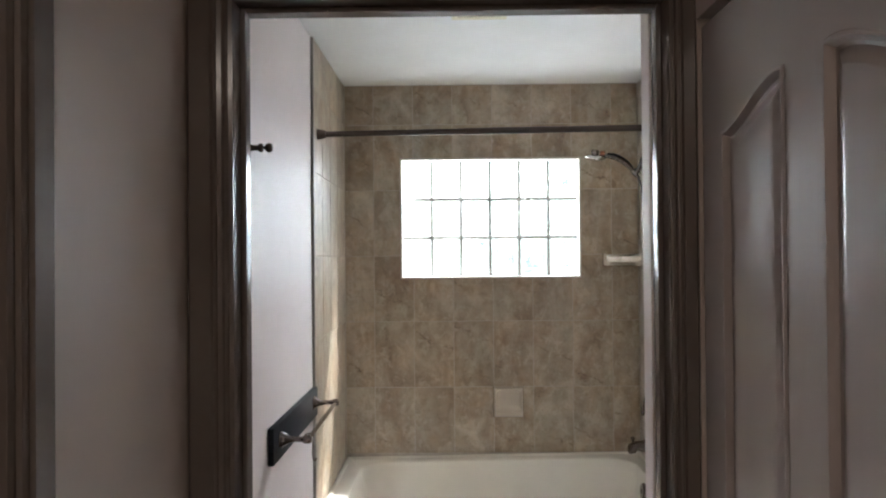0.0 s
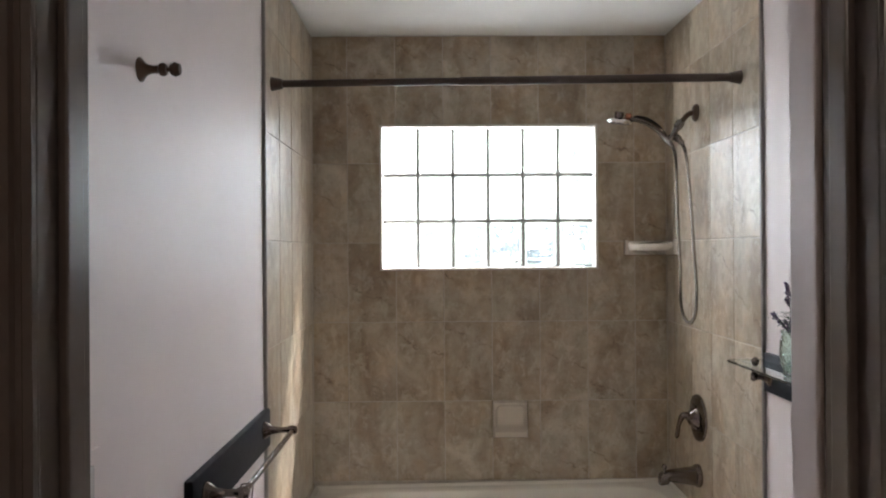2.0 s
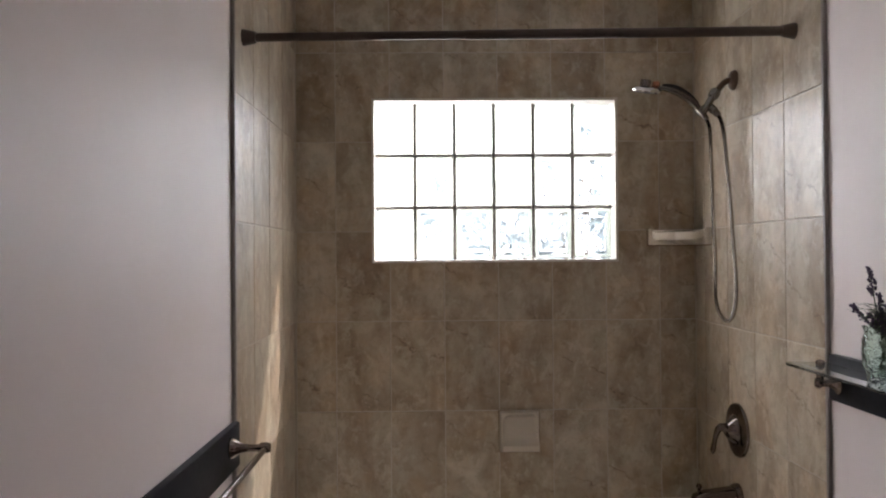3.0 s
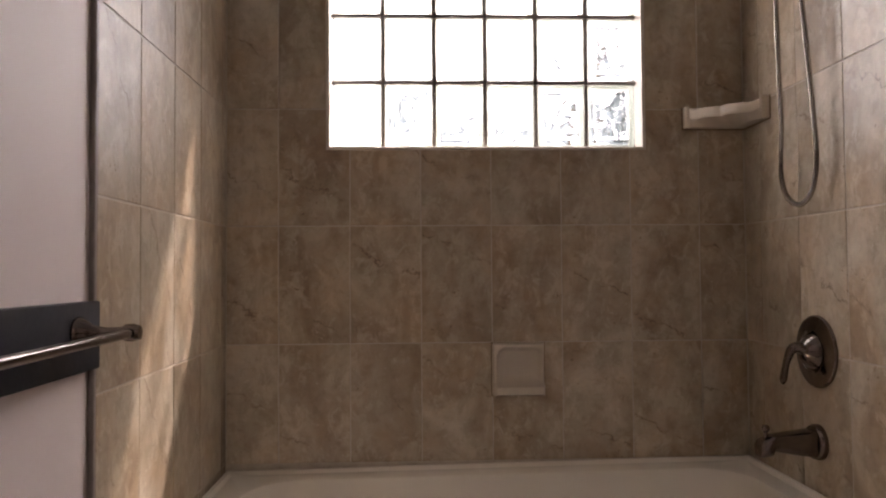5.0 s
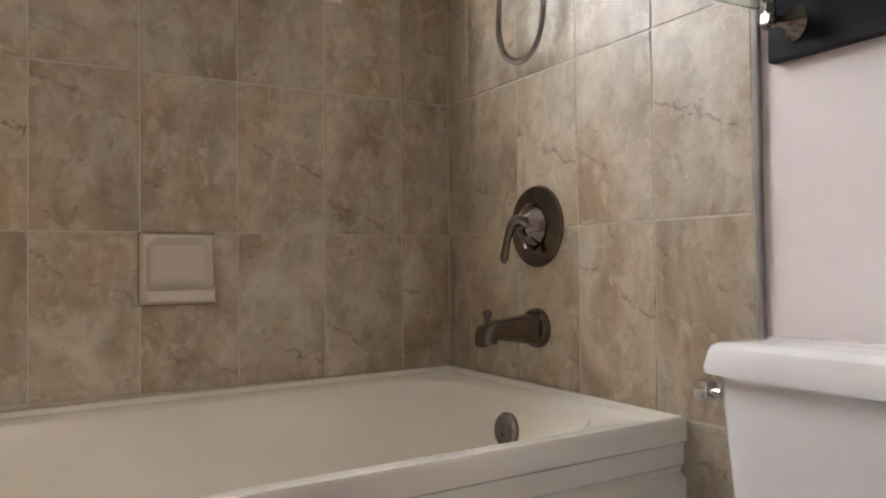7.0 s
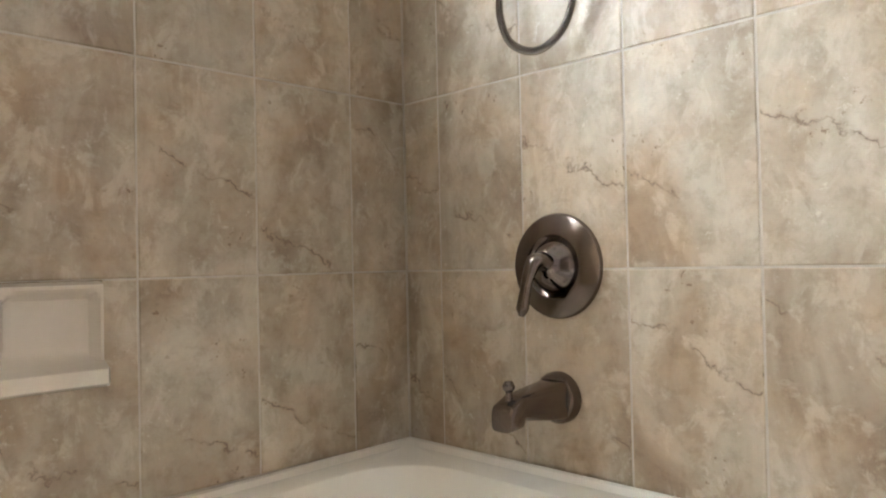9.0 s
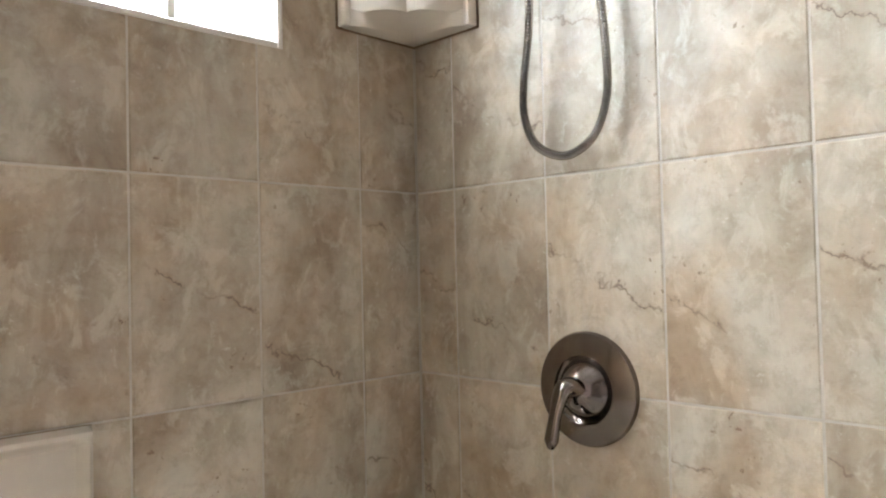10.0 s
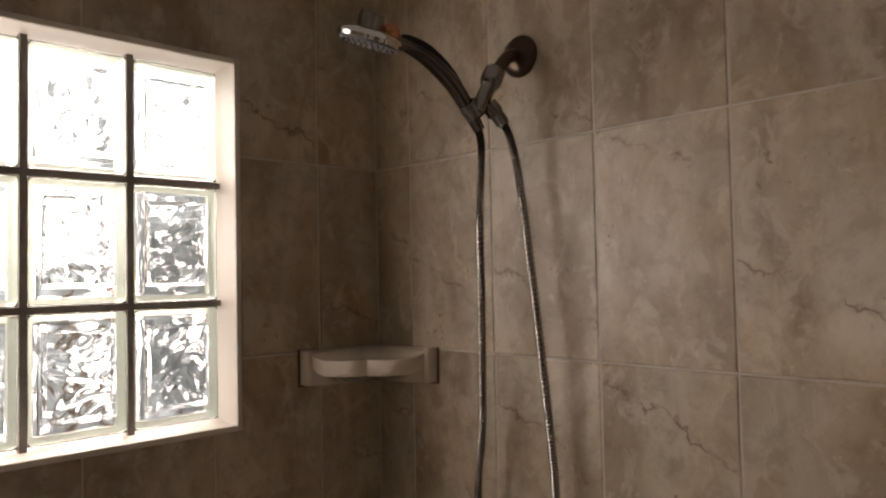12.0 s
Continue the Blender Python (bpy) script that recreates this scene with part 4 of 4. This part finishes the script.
def lavender_jar():
    rng = random.Random(4)
    c = Vector((1.462, -1.262, 1.1835))
    j = empty("flower_jar", c, "small glass jar with dried lavender on the glass shelf", "vase")
    prof = [(0, 0.0), (0.031, 0.0), (0.034, 0.006), (0.032, 0.016), (0.040, 0.036), (0.042, 0.064), (0.041, 0.090), (0.036, 0.104), (0.038, 0.112), (0.040, 0.120),
            (0.037, 0.120), (0.033, 0.104), (0.038, 0.088), (0.038, 0.040), (0.028, 0.016), (0, 0.013)]
    jar = part("jar", lathe_bm(prof, c, (0, 0, 1), 32), M_JAR, j, "pale green pressed glass")
    jar.visible_shadow = False
    heads = [(-0.050, 0.035, 0.165), (-0.035, -0.01, 0.150), (-0.012, 0.03, 0.245), (-0.008, 0.0, 0.19), (0.020, -0.025, 0.225), (0.034, -0.06, 0.205), (0.012, -0.05, 0.175), (0.004, -0.02, 0.165)]
    for dx, dy, h in heads:
        tip = c + Vector((dx, dy, h))
        foot = c + Vector((dx * -0.2 + rng.uniform(-0.01, 0.01), dy * -0.2, 0.016))
        mid = c + Vector((dx * 0.25, dy * 0.25, 0.11))
        line = curve_points([foot, mid, tip], 10)
        part("stem", tube_bm(line, 0.0012, 6), M_STEM, j)
        bm = bmesh.new()
        d = (line[-1] - line[-4]).normalized()
        for k in range(46):
            f = k / 46
            p = tip - d * (0.062 * (1 - f)) + Vector((rng.gauss(0, 1), rng.gauss(0, 1), rng.gauss(0, 0.6))) * 0.0042 * (1.25 - 0.7 * f)
            bmesh.ops.create_icosphere(bm, subdivisions=1, radius=rng.uniform(0.0022, 0.0042), matrix=Matrix.Translation(p))
        part("bloom", bm, M_LAV, j, "", False)
    bm = bmesh.new()
    for k in range(46):
        a = rng.uniform(0, 6.28)
        L = rng.uniform(0.03, 0.075)
        root = c + Vector((rng.uniform(-0.02, 0.02), rng.uniform(-0.02, 0.02), rng.uniform(0.10, 0.135)))
        out = Vector((math.cos(a), math.sin(a), 0))
        pts = [root, root + out * L * 0.45 + Vector((0, 0, L * 0.55)), root + out * L + Vector((0, 0, L * rng.uniform(0.3, 0.8)))]
        add_tube(bm, curve_points(pts, 4), lambda f: 0.0022 * (1 - f) + 0.0003, 5, 0.4)
    part("foliage", bm, M_STEM, j, "narrow dark green leaves", False)


glass_shelf()
lavender_jar()


# ---- toilet ----
def super_loop(cx, cy, hx, hy, z, e=0.35, n=40):
    out = []
    for k in range(n):
        a = 2 * math.pi * k / n
        ca, sa = math.cos(a), math.sin(a)
        out.append((cx + hx * math.copysign(abs(ca) ** e, ca), cy + hy * math.copysign(abs(sa) ** e, sa), z))
    return out


def stacked(loops, smooth_cap=True):
    bm = bmesh.new()
    rings = [[bm.verts.new(p) for p in lp] for lp in loops]
    for a, b in zip(rings, rings[1:]):
        for k in range(len(a)):
            bm.faces.new((a[k], a[(k + 1) % len(a)], b[(k + 1) % len(a)], b[k]))
    bm.faces.new(rings[0])
    bm.faces.new(rings[-1])
    return bm


def toilet():
    t = empty("toilet", (0, 0, 0), "white porcelain toilet with a close-coupled tank", "toilet")
    cy = -1.205
    part("tank", stacked([super_loop(1.433, cy, 0.078, 0.196, 0.36, 0.3), super_loop(1.431, cy, 0.086, 0.212, 0.48, 0.3), super_loop(1.429, cy, 0.092, 0.224, 0.63, 0.3), super_loop(1.429, cy, 0.093, 0.226, 0.648, 0.3)]), M_PORC, t)
    lid = [(0.094, 0.232, 0.647), (0.101, 0.243, 0.649), (0.102, 0.244, 0.656), (0.098, 0.239, 0.676), (0.094, 0.235, 0.685), (0.086, 0.227, 0.689), (0.05, 0.19, 0.6905)]
    part("tank_lid", stacked([super_loop(1.424, cy, hx, hy, z, 0.3) for hx, hy, z in lid]), M_PORC, t)
    lever = part("flush_lever", box_bm((1.338, cy + 0.226, 0.608), (1.362, cy + 0.250, 0.637), 0.005), M_CHROME, t, "chrome flush lever")
    part("lever_stem", lathe_bm([(0.007, 0), (0.007, 0.02)], (1.350, cy + 0.210, 0.622), (0, 1, 0), 14), M_CHROME, lever)
    part("bowl", stacked([super_loop(1.16, cy, 0.25, 0.12, FLOOR, 0.7), super_loop(1.16, cy, 0.24, 0.11, 0.12, 0.7), super_loop(1.13, cy, 0.27, 0.15, 0.26, 0.8), super_loop(1.10, cy, 0.30, 0.185, 0.36, 0.85), super_loop(1.10, cy, 0.29, 0.18, 0.375, 0.85)]), M_PORC, t)
    part("neck", box_bm((1.30, cy - 0.12, 0.24), (1.51, cy + 0.12, 0.361), 0.02), M_PORC, t)
    part("seat", stacked([super_loop(1.08, cy, 0.27, 0.185, 0.376, 0.85), super_loop(1.08, cy, 0.275, 0.19, 0.385, 0.85), super_loop(1.08, cy, 0.27, 0.185, 0.398, 0.85)]), M_PORC, t)


toilet()


# ---- ceiling vent ----
def ceiling_vent():
    v = empty("ceiling_vent", (0, 0, 0), "yellowed square plastic exhaust vent on the ceiling", "vent")
    x0, x1, y0, y1 = 0.560, 0.762, -1.32, -1.10
    bm = bmesh.new()
    for a, b in (((x0, y0, CEIL - 0.014), (x1, y0 + 0.022, CEIL)), ((x0, y1 - 0.022, CEIL - 0.014), (x1, y1, CEIL)), ((x0, y0 + 0.022, CEIL - 0.014), (x0 + 0.022, y1 - 0.022, CEIL)), ((x1 - 0.022, y0 + 0.022, CEIL - 0.014), (x1, y1 - 0.022, CEIL))):
        add_box(bm, a, b)
    part("frame", bm, M_VENT, v, "", False)
    for k in range(9):
        y = y0 + 0.030 + k * 0.0195
        part("slat", box_bm((x0 + 0.022, y, CEIL - 0.012), (x1 - 0.022, y + 0.011, CEIL - 0.002)), M_VENT, v, "", False)


ceiling_vent()

# ---- tiling ----
tile_w = tagged(finish("grout_west", box_bm((-0.010, EDGE_L, FLOOR), (-0.0016, 0.0, CEIL)), M_GROUT), "beige grout bed of the shower wall", kind="structure")
tile_e = tagged(finish("grout_east", box_bm((W + 0.0016, EDGE_R, FLOOR), (1.530, 0.0, CEIL)), M_GROUT), "beige grout bed of the shower wall", kind="structure")
bm = bmesh.new()
for a, b in (((-0.0016, 0), (WX0 - 0.004, CEIL)), ((WX1 + 0.004, 0), (W + 0.0016, CEIL)), ((WX0 - 0.004, 0), (WX1 + 0.004, WZ0 - 0.004)), ((WX0 - 0.004, WZ1 + 0.004), (WX1 + 0.004, CEIL))):
    add_box(bm, (a[0], 0.0016, a[1]), (b[0], 0.010, b[1]))
tile_n = tagged(finish("grout_north", bm, M_GROUT), "beige grout bed of the shower wall", kind="structure")
structure("trim_tile_west", (-0.010, EDGE_L - 0.011, FLOOR), (0.0015, EDGE_L, CEIL), M_EDGE, "dark grey tile edge trim", 0.003)
structure("trim_tile_east", (W - 0.0015, EDGE_R - 0.011, FLOOR), (1.530, EDGE_R, CEIL), M_EDGE, "dark grey tile edge trim", 0.003)

J = 0.0016      # half a joint
mesh_cache = {}


def tile_mesh(rects):
    """Slabs in the plane (u, v) with a soft arris; depth goes to +w."""
    key = tuple(tuple(round(c, 4) for c in r) for r in rects)
    if key in mesh_cache:
        return mesh_cache[key]
    bm = bmesh.new()
    for u0, v0, u1, v1 in rects:
        c = 0.0016 if len(rects) == 1 else 0.0
        lv = [(0.0, 0.008), (0.0, 0.0014 if c else 0.0)] + ([(c, 0.0)] if c else [])
        rings = [[bm.verts.new(p) for p in ((u0 + i, v0 + i, w), (u1 - i, v0 + i, w), (u1 - i, v1 - i, w), (u0 + i, v1 - i, w))] for i, w in lv]
        for a, b in zip(rings, rings[1:]):
            for k in range(4):
                bm.faces.new((a[k], b[k], b[(k + 1) % 4], a[(k + 1) % 4]))
        bm.faces.new(list(reversed(rings[-1])))
        bm.faces.new(rings[0])
    bmesh.ops.recalc_face_normals(bm, faces=bm.faces)
    me = bpy.data.meshes.new("tile")
    bm.to_mesh(me)
    bm.free()
    me.materials.append(M_TILE)
    mesh_cache[key] = me
    return me


def cut(r, hole):
    """What is left of rectangle r outside the hole, as rectangles."""
    u0, v0, u1, v1 = r
    a0, b0, a1, b1 = hole
    if u1 <= a0 or u0 >= a1 or v1 <= b0 or v0 >= b1:
        return [r]
    out = []
    if v0 < b0:
        out.append((u0, v0, u1, b0))
    if v1 > b1:
        out.append((u0, b1, u1, v1))
    m0, m1 = max(v0, b0), min(v1, b1)
    if u0 < a0:
        out.append((u0, m0, a0, m1))
    if u1 > a1:
        out.append((a1, m0, u1, m1))
    return [q for q in out if q[2] - q[0] > 0.004 and q[3] - q[1] > 0.004]


def tiling(parent, us, vs, place, hole=None, rng=None):
    for u0, u1 in zip(us, us[1:]):
        for v0, v1 in zip(vs, vs[1:]):
            r = (u0 + J, v0 + J, u1 - J, v1 - J)
            rects = cut(r, hole) if hole else [r]
            if not rects:
                continue
            cu, cv = (u0 + u1) / 2, (v0 + v1) / 2
            me = tile_mesh([(a - cu, b - cv, c - cu, d - cv) for a, b, c, d in rects])
            ob = new("tile", me)
            ob.parent = parent
            ob.matrix_basis = place(cu, cv, rng.uniform(0, 0.0005))


rows = [0.19, ROW0] + [ROW0 + ROW * k for k in range(1, 6)] + [CEIL]
rng = random.Random(21)
north_cols = [0.0] + [0.150 + COLW * k for k in range(7)] + [W]
tiling(tile_n, north_cols, rows[1:], lambda u, v, d: Matrix(((1, 0, 0, u), (0, 0, 1, d), (0, 1, 0, v), (0, 0, 0, 1))), (WX0 - 0.004, WZ0 - 0.004, WX1 + 0.004, WZ1 + 0.004), rng)
east_cols = [EDGE_R + 0.0] + [-0.716 + 0.206 * k for k in range(4)] + [0.0]
tiling(tile_e, east_cols, rows, lambda u, v, d: Matrix(((0, 0, 1, W + d), (1, 0, 0, u), (0, 1, 0, v), (0, 0, 0, 1))), None, rng)
west_cols = [EDGE_L, -0.662, -0.456, -0.250, -0.044, 0.0]
tiling(tile_w, west_cols, rows, lambda u, v, d: Matrix(((0, 0, -1, -d), (1, 0, 0, u), (0, 1, 0, v), (0, 0, 0, 1))), None, rng)
